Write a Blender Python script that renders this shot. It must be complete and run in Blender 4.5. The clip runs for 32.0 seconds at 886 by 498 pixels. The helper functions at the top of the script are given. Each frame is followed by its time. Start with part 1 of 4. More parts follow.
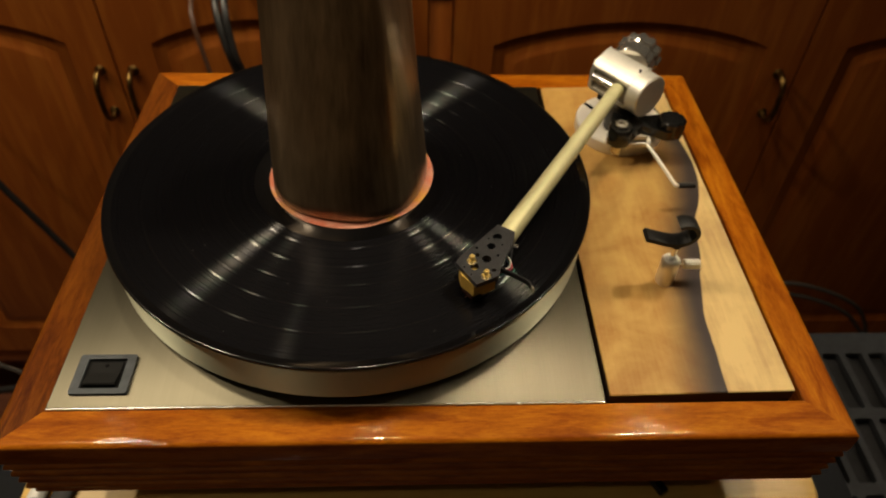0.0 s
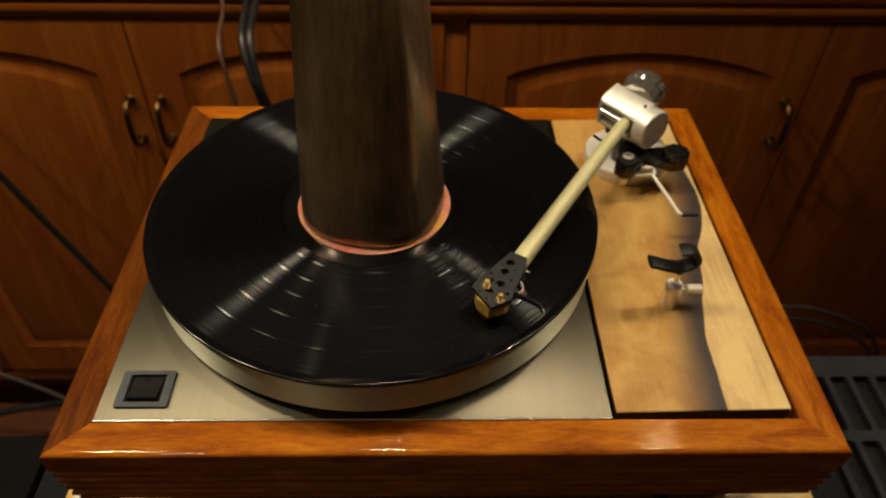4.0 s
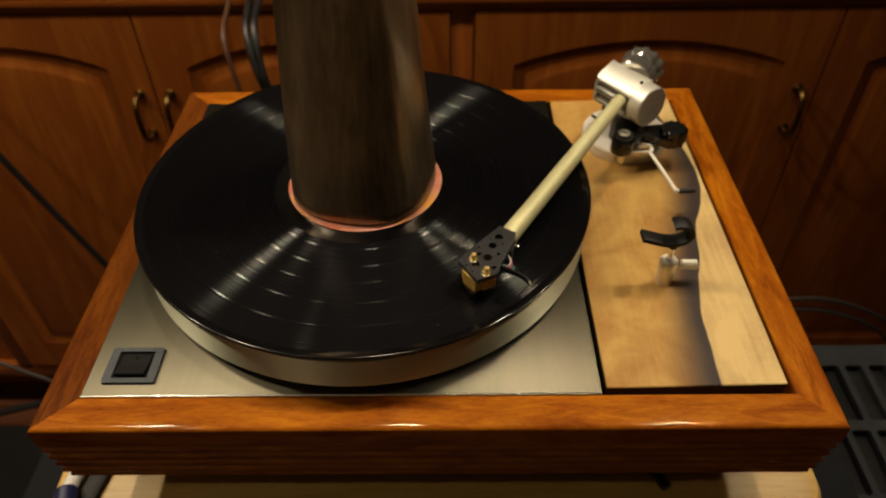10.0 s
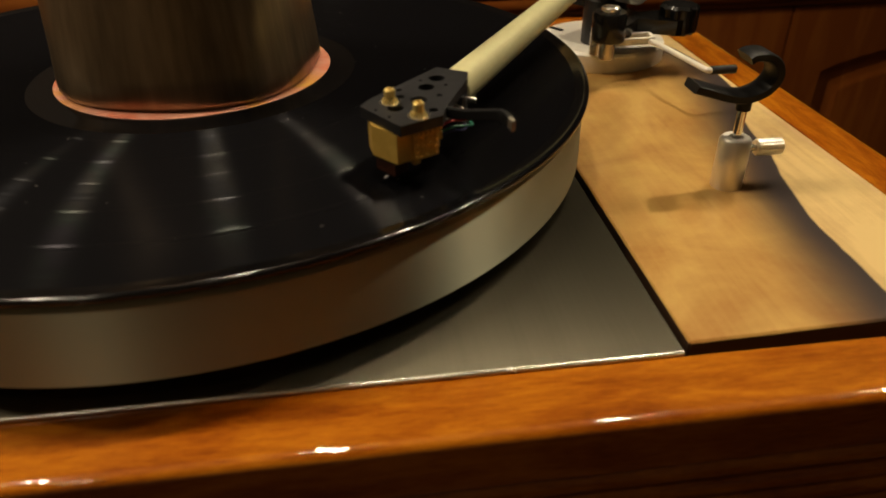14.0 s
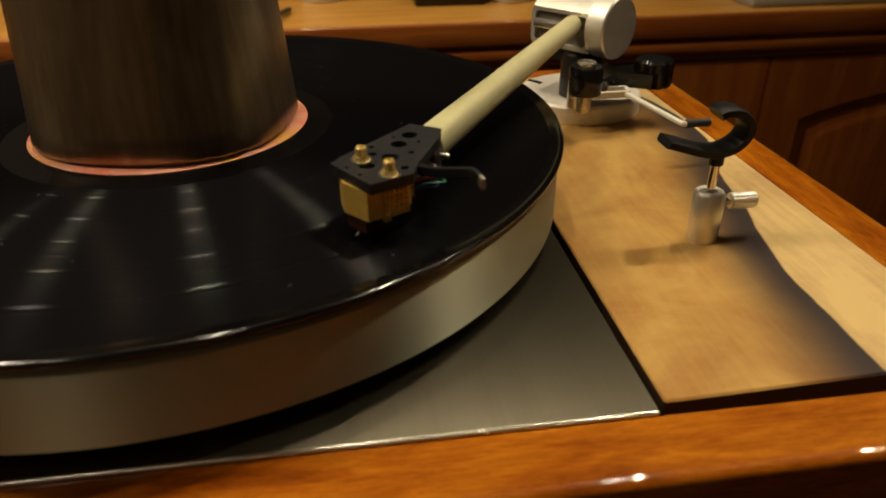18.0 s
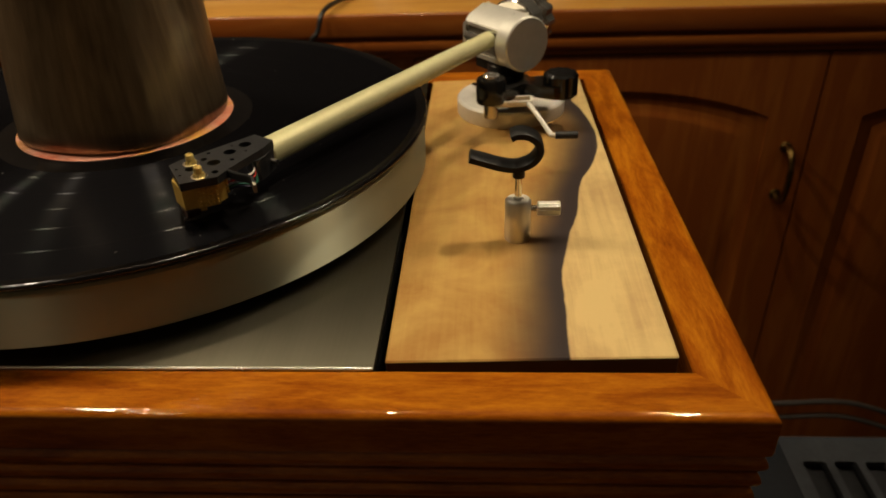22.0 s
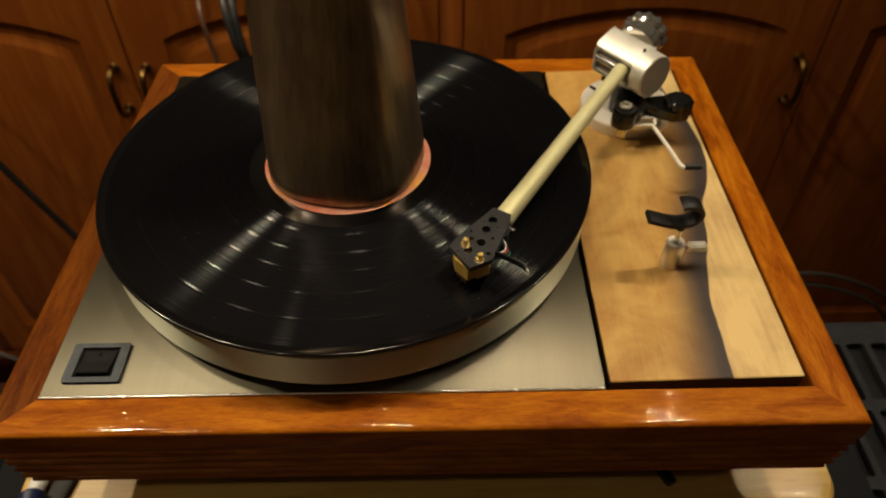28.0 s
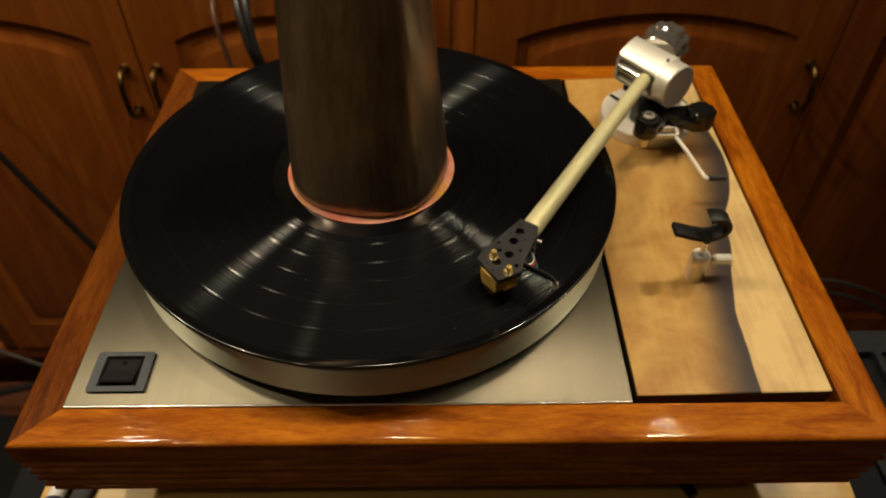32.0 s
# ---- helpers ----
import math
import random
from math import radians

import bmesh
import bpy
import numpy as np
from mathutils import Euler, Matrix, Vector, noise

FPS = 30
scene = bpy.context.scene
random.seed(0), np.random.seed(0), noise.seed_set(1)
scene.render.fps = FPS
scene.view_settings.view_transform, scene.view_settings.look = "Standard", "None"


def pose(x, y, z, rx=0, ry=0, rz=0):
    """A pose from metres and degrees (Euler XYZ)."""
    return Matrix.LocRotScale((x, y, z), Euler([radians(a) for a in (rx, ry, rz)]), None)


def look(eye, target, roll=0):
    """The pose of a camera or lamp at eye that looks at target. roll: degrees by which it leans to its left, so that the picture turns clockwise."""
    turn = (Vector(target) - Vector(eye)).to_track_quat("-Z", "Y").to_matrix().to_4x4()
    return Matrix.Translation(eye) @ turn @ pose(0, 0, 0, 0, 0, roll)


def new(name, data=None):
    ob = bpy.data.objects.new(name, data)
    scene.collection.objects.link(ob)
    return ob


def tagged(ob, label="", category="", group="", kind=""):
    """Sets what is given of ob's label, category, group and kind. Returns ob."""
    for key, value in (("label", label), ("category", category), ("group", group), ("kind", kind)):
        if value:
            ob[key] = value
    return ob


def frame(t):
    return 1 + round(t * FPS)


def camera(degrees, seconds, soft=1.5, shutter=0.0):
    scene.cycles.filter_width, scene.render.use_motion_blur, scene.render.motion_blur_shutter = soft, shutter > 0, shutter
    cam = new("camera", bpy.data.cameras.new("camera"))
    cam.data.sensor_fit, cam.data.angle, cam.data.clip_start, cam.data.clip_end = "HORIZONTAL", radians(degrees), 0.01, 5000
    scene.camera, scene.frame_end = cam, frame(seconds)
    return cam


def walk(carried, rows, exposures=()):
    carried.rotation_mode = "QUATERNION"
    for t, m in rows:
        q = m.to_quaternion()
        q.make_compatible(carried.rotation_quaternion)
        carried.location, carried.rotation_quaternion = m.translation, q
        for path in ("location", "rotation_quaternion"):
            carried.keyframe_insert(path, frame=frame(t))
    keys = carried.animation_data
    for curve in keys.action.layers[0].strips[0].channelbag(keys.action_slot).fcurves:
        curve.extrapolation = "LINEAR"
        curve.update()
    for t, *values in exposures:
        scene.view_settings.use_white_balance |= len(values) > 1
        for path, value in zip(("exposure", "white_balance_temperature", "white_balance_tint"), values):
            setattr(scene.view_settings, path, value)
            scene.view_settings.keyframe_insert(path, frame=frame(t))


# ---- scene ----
# Places are written in the turntable's own frame: x to the right, y to the back, z = 0 on the plinth's top.
# TOP is that plane's height over the floor.
TOP = 1.05
cam = camera(63.59, 32.0, soft=1.7)
cam.data.dof.use_dof, cam.data.dof.focus_distance, cam.data.dof.aperture_fstop = True, 0.288, 15.0
PATH = [  # seconds, eye x y z, yaw to the left, pitch up, roll
    (0, 0.0396, -0.3549, 0.3262, -3.23, -45.44, 2.04),
    (0.5, 0.0340, -0.3600, 0.3282, -3.05, -45.23, 2.08),
    (1, 0.0258, -0.3674, 0.3311, -3.17, -45.02, 2.27),
    (1.5, 0.0237, -0.3752, 0.3373, -3.05, -44.82, 1.58),
    (2, 0.0327, -0.3719, 0.3392, -3.05, -44.52, 1.28),
    (2.5, 0.0402, -0.3707, 0.3428, -1.65, -44.13, 0.30),
    (3, 0.0401, -0.3704, 0.3441, -1.35, -43.83, 0.61),
    (3.5, 0.0382, -0.3708, 0.3434, -1.60, -43.85, 0.94),
    (4, 0.0360, -0.3743, 0.3487, -1.71, -43.73, 1.18),
    (4.5, 0.0362, -0.3779, 0.3641, -0.90, -42.92, 0.25),
    (6.5, 0.0524, -0.3728, 0.3809, 2.10, -44.28, -2.07),
    (7, 0.0548, -0.3703, 0.3777, 1.31, -45.22, -0.90),
    (7.5, 0.0506, -0.3732, 0.3772, 0.30, -45.70, -0.15),
    (8, 0.0500, -0.3745, 0.3769, 0.37, -45.23, -0.17),
    (8.5, 0.0526, -0.3732, 0.3758, 0.68, -44.56, -0.08),
    (9, 0.0546, -0.3728, 0.3701, 0.71, -43.74, 0.05),
    (9.5, 0.0556, -0.3781, 0.3620, 0.48, -42.89, 0.23),
    (10, 0.0559, -0.3823, 0.3340, 0.65, -43.56, -0.88),
    (10.5, 0.0627, -0.3822, 0.2958, 0.17, -42.15, -1.81),
    (11, 0.0704, -0.3676, 0.2557, -1.57, -40.24, -1.69),
    (11.5, 0.0696, -0.3462, 0.2104, -1.79, -39.06, -1.94),
    (12, 0.0661, -0.3200, 0.1680, -3.51, -35.13, -1.36),
    (12.5, 0.0656, -0.3071, 0.1486, -3.38, -33.45, -1.58),
    (13, 0.0624, -0.2929, 0.1302, -5.44, -34.03, -0.51),
    (13.5, 0.0624, -0.2864, 0.1277, -6.43, -33.52, -0.62),
    (15.5, 0.0502, -0.2782, 0.1189, -8.71, -30.60, 0.10),
    (16, 0.0521, -0.2806, 0.1229, -8.55, -29.63, -0.10),
    (16.5, 0.0559, -0.2794, 0.1251, -8.63, -29.10, -0.26),
    (17, 0.0588, -0.2759, 0.1245, -8.14, -28.88, -0.63),
    (17.5, 0.0588, -0.2774, 0.1263, -8.05, -28.84, -0.30),
    (18, 0.0657, -0.2801, 0.1282, -8.16, -29.36, -0.32),
    (18.5, 0.0704, -0.2832, 0.1339, -7.78, -30.20, 0.37),
    (19, 0.0780, -0.2881, 0.1378, -6.73, -30.82, 0.65),
    (19.5, 0.0810, -0.2939, 0.1422, -6.43, -30.88, 0.95),
    (20, 0.0903, -0.3015, 0.1455, -5.75, -31.11, 0.86),
    (20.5, 0.1059, -0.3064, 0.1474, -5.90, -30.91, 0.98),
    (21, 0.1238, -0.3117, 0.1474, -4.12, -31.63, 0.32),
    (21.5, 0.1481, -0.3256, 0.1559, -1.09, -32.09, -0.55),
    (22, 0.1782, -0.3344, 0.1633, 3.73, -31.70, -2.23),
    (22.5, 0.2081, -0.3465, 0.1691, 10.10, -30.78, -4.26),
    (23, 0.2147, -0.3555, 0.1769, 13.28, -31.52, -4.87),
    (23.5, 0.1906, -0.3586, 0.1868, 16.88, -31.60, -6.51),
    (24, 0.1662, -0.3630, 0.1969, 13.99, -33.28, -5.99),
    (24.5, 0.1556, -0.3694, 0.2038, 13.08, -33.96, -5.97),
    (26.5, 0.0923, -0.3907, 0.2840, 6.61, -41.08, -4.31),
    (27, 0.0786, -0.3823, 0.2999, 3.85, -43.12, -3.28),
    (27.5, 0.0678, -0.3655, 0.3129, 1.34, -44.57, -2.17),
    (28, 0.0563, -0.3543, 0.3149, -0.37, -45.65, -0.65),
    (28.5, 0.0489, -0.3525, 0.3151, 0.17, -45.90, -0.38),
    (29, 0.0398, -0.3504, 0.3157, 0.37, -45.37, 0.15),
    (29.5, 0.0378, -0.3481, 0.3157, 0.21, -45.79, -0.10),
    (30, 0.0333, -0.3484, 0.3175, -0.19, -45.72, -0.11),
    (30.5, 0.0309, -0.3475, 0.3189, -0.71, -45.75, 0.30),
    (31, 0.0336, -0.3474, 0.3181, -0.28, -45.60, -0.14),
    (31.5, 0.0387, -0.3491, 0.3166, -0.73, -45.49, -0.05),
    (32, 0.0418, -0.3486, 0.3181, -0.43, -45.68, -0.12),
]


def aim(x, y, z, yaw, pitch, roll):
    a, b = radians(yaw), radians(pitch)
    eye = Vector((x, y, z + TOP))
    return look(eye, eye + Vector((-math.sin(a) * math.cos(b), math.cos(a) * math.cos(b), math.sin(b))), roll)


EXPOSURE = [(0, -0.04), (10, -0.04), (12.5, 0.08), (18, -0.01), (20, -0.09), (22.5, -0.05), (24, 0.02), (27, -0.02), (32, -0.06)]
walk(cam, [(row[0], aim(*row[1:])) for row in PATH], EXPOSURE)

# ---- light ----
world = bpy.data.worlds.new("world")
scene.world = world
world.use_nodes = True
world.node_tree.nodes["Background"].inputs[0].default_value = (0.9, 0.82, 0.68, 1)
world.node_tree.nodes["Background"].inputs[1].default_value = 0.02


def lamp(name, x, y, z, watts, size, color, target=None, spread=180.0):
    data = bpy.data.lights.new(name, "AREA")
    data.shape, data.size, data.energy, data.color, data.spread = "DISK", size, watts, color, radians(spread)
    ob = new(name, data)
    ob.matrix_basis = look((x, y, z + TOP), target or (x, y + 1e-4, z))       # straight down, or aimed away from the right-hand doors to keep them dim
    return ob


# a row of five ceiling lamps over the cabinet's front edge, and an added fill lamp
WARM = (1.0, 0.825, 0.585)
for lamp_x, lamp_y, watts in ((-1.30, 0.22, 13), (-0.72, 0.22, 9)):
    lamp("ceiling_and_fill_lamp", lamp_x, lamp_y, 1.42, watts, 0.09, WARM)
lamp("ceiling_and_fill_lamp", -0.05, 0.22, 1.42, 2.6, 0.09, WARM, (-0.30, 0.26, TOP), 88.0)
lamp("ceiling_and_fill_lamp", 0.62, 0.27, 1.42, 1.40, 0.06, WARM, (0.05, -0.05, TOP), 70.0)
lamp("ceiling_and_fill_lamp", 1.25, 0.20, 1.42, 0.75, 0.06, WARM, (0.20, -0.10, TOP), 62.0)
# made-up fill lamp that brightens the shelf's front and other front faces
lamp("ceiling_and_fill_lamp", -0.62, -0.78, 1.42, 0.8, 0.09, WARM, None, 90.0)

# ---- materials ----


def material(name):
    m = bpy.data.materials.new(name)
    m.use_nodes = True
    return m, m.node_tree.nodes, m.node_tree.links, m.node_tree.nodes["Principled BSDF"]


def node(nodes, kind, **values):
    n = nodes.new(kind)
    for key, value in values.items():
        n.inputs[key.replace("_", " ")].default_value = value
    return n


def surface(name, low, high, rough=0.5, metal=0.0, grain=40.0, stretch=(1, 1, 1), bump=0.0, wear=0.1, coat=0.0, spec=0.5, fine=300.0):
    """Two tones mixed by noise at two scales, with roughness wear and fine relief."""
    m, nodes, links, b = material(name)
    coords = nodes.new("ShaderNodeTexCoord")
    move = nodes.new("ShaderNodeMapping")
    move.inputs["Scale"].default_value = stretch
    links.new(coords.outputs["Object"], move.inputs["Vector"])
    big = node(nodes, "ShaderNodeTexNoise", Scale=grain, Detail=6.0, Roughness=0.6)
    small = node(nodes, "ShaderNodeTexNoise", Scale=fine, Detail=3.0)
    mix = nodes.new("ShaderNodeMix")
    mix.data_type = "RGBA"
    mix.inputs["A"].default_value, mix.inputs["B"].default_value = (*low, 1), (*high, 1)
    add = nodes.new("ShaderNodeMath")
    add.operation = "MULTIPLY_ADD"
    add.inputs[1].default_value = 0.35
    sub = nodes.new("ShaderNodeMapRange")
    sub.inputs["From Min"].default_value, sub.inputs["From Max"].default_value = 0.45, 0.9
    for t in (big, small):
        links.new(move.outputs[0], t.inputs["Vector"])
    links.new(small.outputs["Fac"], add.inputs[0])
    links.new(big.outputs["Fac"], add.inputs[2])
    links.new(add.outputs[0], sub.inputs["Value"])
    links.new(sub.outputs[0], mix.inputs["Factor"])
    links.new(mix.outputs["Result"], b.inputs["Base Color"])
    worn = nodes.new("ShaderNodeMapRange")
    worn.inputs["To Min"].default_value, worn.inputs["To Max"].default_value = max(0.02, rough - wear), min(1, rough + wear)
    links.new(big.outputs["Fac"], worn.inputs["Value"])
    links.new(worn.outputs[0], b.inputs["Roughness"])
    b.inputs["Metallic"].default_value = metal
    b.inputs["Coat Weight"].default_value = coat
    b.inputs["Coat Roughness"].default_value = 0.06
    b.inputs["Specular IOR Level"].default_value = spec
    if bump:
        relief = node(nodes, "ShaderNodeBump", Strength=bump, Distance=0.001)
        links.new(add.outputs[0], relief.inputs["Height"])
        links.new(relief.outputs[0], b.inputs["Normal"])
    return m


def wood(name, dark, mid, light, along, rough=0.35, coat=0.0, scale=1.0, ripple=0.0, streak=9.0, pore=0.45):
    """Grain lines along one axis, with broad figure, pores and, under varnish, a rippled coat."""
    m, nodes, links, b = material(name)
    coords = nodes.new("ShaderNodeTexCoord")
    move = nodes.new("ShaderNodeMapping")
    move.inputs["Scale"].default_value = [scale * (1.0 if n == along else streak) for n in range(3)]
    links.new(coords.outputs["Object"], move.inputs["Vector"])
    figure = node(nodes, "ShaderNodeTexNoise", Scale=5.0, Detail=5.0, Roughness=0.55, Distortion=0.7)
    pores = node(nodes, "ShaderNodeTexNoise", Scale=38.0, Detail=4.0, Roughness=0.7)
    links.new(move.outputs[0], figure.inputs["Vector"])
    links.new(move.outputs[0], pores.inputs["Vector"])
    both = nodes.new("ShaderNodeMath")
    both.operation = "MULTIPLY_ADD"
    both.inputs[1].default_value = pore
    links.new(pores.outputs["Fac"], both.inputs[0])
    links.new(figure.outputs["Fac"], both.inputs[2])
    ramp = nodes.new("ShaderNodeValToRGB")
    r = ramp.color_ramp
    r.elements[0].position, r.elements[0].color = 0.52, (*dark, 1)
    r.elements[1].position, r.elements[1].color = 0.95, (*light, 1)
    e = r.elements.new(0.7)
    e.color = (*mid, 1)
    links.new(both.outputs[0], ramp.inputs["Fac"])
    links.new(ramp.outputs["Color"], b.inputs["Base Color"])
    b.inputs["Roughness"].default_value = rough
    b.inputs["Coat Weight"].default_value = coat
    b.inputs["Coat Roughness"].default_value = 0.045 if ripple else 0.06
    b.inputs["Specular IOR Level"].default_value = 0.05 if coat > 0.5 else 0.4
    relief = node(nodes, "ShaderNodeBump", Strength=0.15, Distance=0.0006)
    links.new(both.outputs[0], relief.inputs["Height"])
    links.new(relief.outputs[0], b.inputs["Normal"])
    if ripple:
        drawn = nodes.new("ShaderNodeMapping")      # brush marks that follow the grain
        drawn.inputs["Scale"].default_value = [0.16 if n == along else 1.0 for n in range(3)]
        links.new(coords.outputs["Object"], drawn.inputs["Vector"])
        wave = node(nodes, "ShaderNodeTexNoise", Scale=430.0, Detail=3.0, Roughness=0.55)
        links.new(drawn.outputs[0], wave.inputs["Vector"])
        skin = node(nodes, "ShaderNodeBump", Strength=ripple, Distance=0.0011)
        links.new(wave.outputs["Fac"], skin.inputs["Height"])
        links.new(skin.outputs[0], b.inputs["Coat Normal"])
    return m


PLINTH = ((0.190, 0.041, 0.0013), (0.285, 0.073, 0.002), (0.46, 0.152, 0.006))
plinth_x = wood("varnished_red_wood_across", *PLINTH, 0, 0.42, 0.9, 4.5, 0.28, 5.5, 0.5)
plinth_y = wood("varnished_red_wood_along", *PLINTH, 1, 0.42, 0.9, 4.5, 0.28, 5.5, 0.5)
SHADED_PLINTH = ((0.055, 0.011, 0.001), (0.10, 0.024, 0.0015), (0.165, 0.047, 0.003))   # darker copy of the plinth wood, with the left rail's shade in its colour
plinth_shaded = wood("varnished_red_wood_shaded", *SHADED_PLINTH, 1, 0.42, 0.65, 4.5, 0.38, 7.0, 0.5)
OAK = ((0.29, 0.075, 0.009), (0.37, 0.110, 0.015), (0.44, 0.145, 0.023))
oak_up = wood("stained_cabinet_wood_upright", *OAK, 2, 0.38, 0.35, 1.1, pore=0.16)
oak_x = wood("stained_cabinet_wood_level", *OAK, 0, 0.38, 0.35, 1.1, pore=0.16)
counter_wood = wood("golden_counter_wood", (0.46, 0.20, 0.03), (0.58, 0.28, 0.05), (0.66, 0.36, 0.08), 0, 0.3, 0.4, 1.6)
pale_wood = wood("pale_shelf_wood", (0.60, 0.36, 0.09), (0.70, 0.45, 0.125), (0.78, 0.54, 0.17), 0, 0.35, 0.2, 2.0)
floor_wood = wood("red_floor_wood", (0.055, 0.016, 0.007), (0.085, 0.027, 0.011), (0.12, 0.043, 0.017), 0, 0.4, 0.2, 1.2)
paint = surface("brown_wall_paint", (0.13, 0.095, 0.06), (0.16, 0.12, 0.08), 0.8, grain=3, bump=0.1)
# paler paint for the unseen front wall, which acts as a reflector
bounce_paint = surface("cream_bounce_paint", (0.52, 0.45, 0.34), (0.58, 0.51, 0.39), 0.8, grain=3, bump=0.1)
unseen_dark_paint = surface("unseen_dark_wall_paint", (0.025, 0.015, 0.009), (0.035, 0.021, 0.013), 0.7, grain=3, bump=0.1)
white_paint = surface("cream_ceiling_paint", (0.36, 0.31, 0.24), (0.41, 0.36, 0.28), 0.85, grain=3, bump=0.1)
black_metal = surface("black_anodised_metal", (0.008, 0.008, 0.009), (0.018, 0.018, 0.02), 0.42, 0.0, 200, bump=0.1)
black_gloss = surface("glossy_black_plastic", (0.006, 0.006, 0.006), (0.012, 0.012, 0.012), 0.2, 0.0, 80)
matt_black = surface("matt_black_plastic", (0.004, 0.004, 0.004), (0.008, 0.008, 0.008), 0.7, 0.0, 120, spec=0.2)
hook_black = surface("satin_black_plastic", (0.005, 0.005, 0.005), (0.010, 0.010, 0.010), 0.45, 0.0, 120, bump=0.1, spec=0.3)
black_rubber = surface("black_rubber", (0.01, 0.01, 0.01), (0.02, 0.02, 0.02), 0.6, 0.0, 120, bump=0.2)
grey_plastic = surface("slate_grey_plastic", (0.05, 0.058, 0.066), (0.068, 0.078, 0.088), 0.5, 0.0, 150, bump=0.15, spec=0.25)
rack_paint = surface("blue_grey_rack_paint", (0.005, 0.006, 0.008), (0.009, 0.010, 0.013), 0.7, 0.0, 60, bump=0.2, spec=0.12)
rack_inside = surface("dull_grey_inside", (0.012, 0.012, 0.013), (0.024, 0.024, 0.026), 0.7, spec=0.2)
grille_metal = surface("dark_grey_grille_metal", (0.030, 0.033, 0.038), (0.046, 0.050, 0.056), 0.6, 0.0, 60, bump=0.2, spec=0.2)
dark_edge = surface("dark_board_edge", (0.035, 0.018, 0.010), (0.055, 0.028, 0.015), 0.5, grain=80)
slot_black = surface("dark_inside", (0.003, 0.003, 0.003), (0.006, 0.006, 0.006), 0.9, spec=0.1)
satin_silver = surface("satin_silver_metal", (0.76, 0.74, 0.66), (0.84, 0.82, 0.74), 0.45, 0.75, 120, wear=0.05)
post_steel = surface("turned_post_steel", (0.74, 0.71, 0.62), (0.84, 0.81, 0.72), 0.37, 0.84, 160, (1, 1, 0.15), wear=0.08)
champagne = surface("champagne_anodised_tube", (0.58, 0.55, 0.30), (0.65, 0.62, 0.35), 0.48, 0.3, 90, wear=0.05)
white_metal = surface("pale_matt_metal", (0.76, 0.73, 0.65), (0.84, 0.81, 0.73), 0.4, 0.15, 150, wear=0.05)
shade_glint_metal = surface("shade_and_glint_metal", (0.16, 0.14, 0.11), (0.26, 0.23, 0.18), 0.4, 0.5, 120)
worn_chrome = surface("fluted_chrome", (0.80, 0.77, 0.70), (0.88, 0.85, 0.78), 0.11, 0.92, 60, wear=0.05)
edge_metal = surface("polished_plate_edge", (0.80, 0.77, 0.70), (0.86, 0.83, 0.76), 0.25, 0.9, 80)
chrome = surface("polished_chrome", (0.78, 0.77, 0.74), (0.86, 0.85, 0.82), 0.10, 0.9, 60, wear=0.05)
steel = surface("small_steel_parts", (0.55, 0.52, 0.46), (0.66, 0.63, 0.57), 0.25, 1.0, 200, wear=0.08)
gold = surface("gold_metal", (0.66, 0.41, 0.08), (0.76, 0.50, 0.11), 0.35, 0.35, 300, wear=0.08)
bright_gold = surface("polished_pale_gold", (0.84, 0.63, 0.20), (0.92, 0.71, 0.27), 0.28, 0.65, 200, wear=0.06)
brass_handle = surface("aged_brass", (0.07, 0.042, 0.013), (0.24, 0.145, 0.045), 0.35, 1.0, 90, wear=0.12)
bronze = surface("dull_bronze_column", (0.092, 0.062, 0.034), (0.41, 0.292, 0.172), 0.32, 0.75, 26, (1, 1, 0.06), wear=0.12, bump=0.15)
# paler copy of the bronze: light on the column's top is put into it
bronze_lit_top = surface("lit_bronze_top", (0.20, 0.165, 0.12), (0.30, 0.25, 0.185), 0.55, 0.3, 40, wear=0.1, bump=0.1)
red_plastic = surface("red_plastic", (0.35, 0.01, 0.01), (0.45, 0.02, 0.02), 0.4)
green_wire = surface("green_wire_sheath", (0.01, 0.12, 0.08), (0.02, 0.16, 0.1), 0.4)
white_thing = surface("white_ceramic", (0.7, 0.68, 0.63), (0.78, 0.76, 0.72), 0.35)
blue_grey = surface("blue_grey_ceramic", (0.11, 0.11, 0.14), (0.16, 0.16, 0.19), 0.35)
pale_grey = surface("pale_grey_plastic", (0.30, 0.28, 0.23), (0.38, 0.36, 0.30), 0.5, grain=20)
dust_grey = surface("grey_dust", (0.08, 0.075, 0.07), (0.14, 0.13, 0.12), 0.9)
navy = surface("dark_blue_plastic", (0.01, 0.015, 0.06), (0.015, 0.02, 0.09), 0.4)
cable_black = surface("black_cable_sheath", (0.008, 0.008, 0.008), (0.016, 0.016, 0.016), 0.4)
cable_grey = surface("grey_cable_sheath", (0.045, 0.038, 0.034), (0.07, 0.06, 0.052), 0.5)
cable_rose = surface("rose_grey_cable_sheath", (0.07, 0.032, 0.02), (0.10, 0.05, 0.03), 0.4)
dark_stylus = surface("dark_amber_plastic", (0.03, 0.008, 0.003), (0.05, 0.014, 0.005), 0.3)
platter_felt = surface("black_platter_mat", (0.008, 0.008, 0.008), (0.015, 0.015, 0.015), 0.8, bump=0.3)


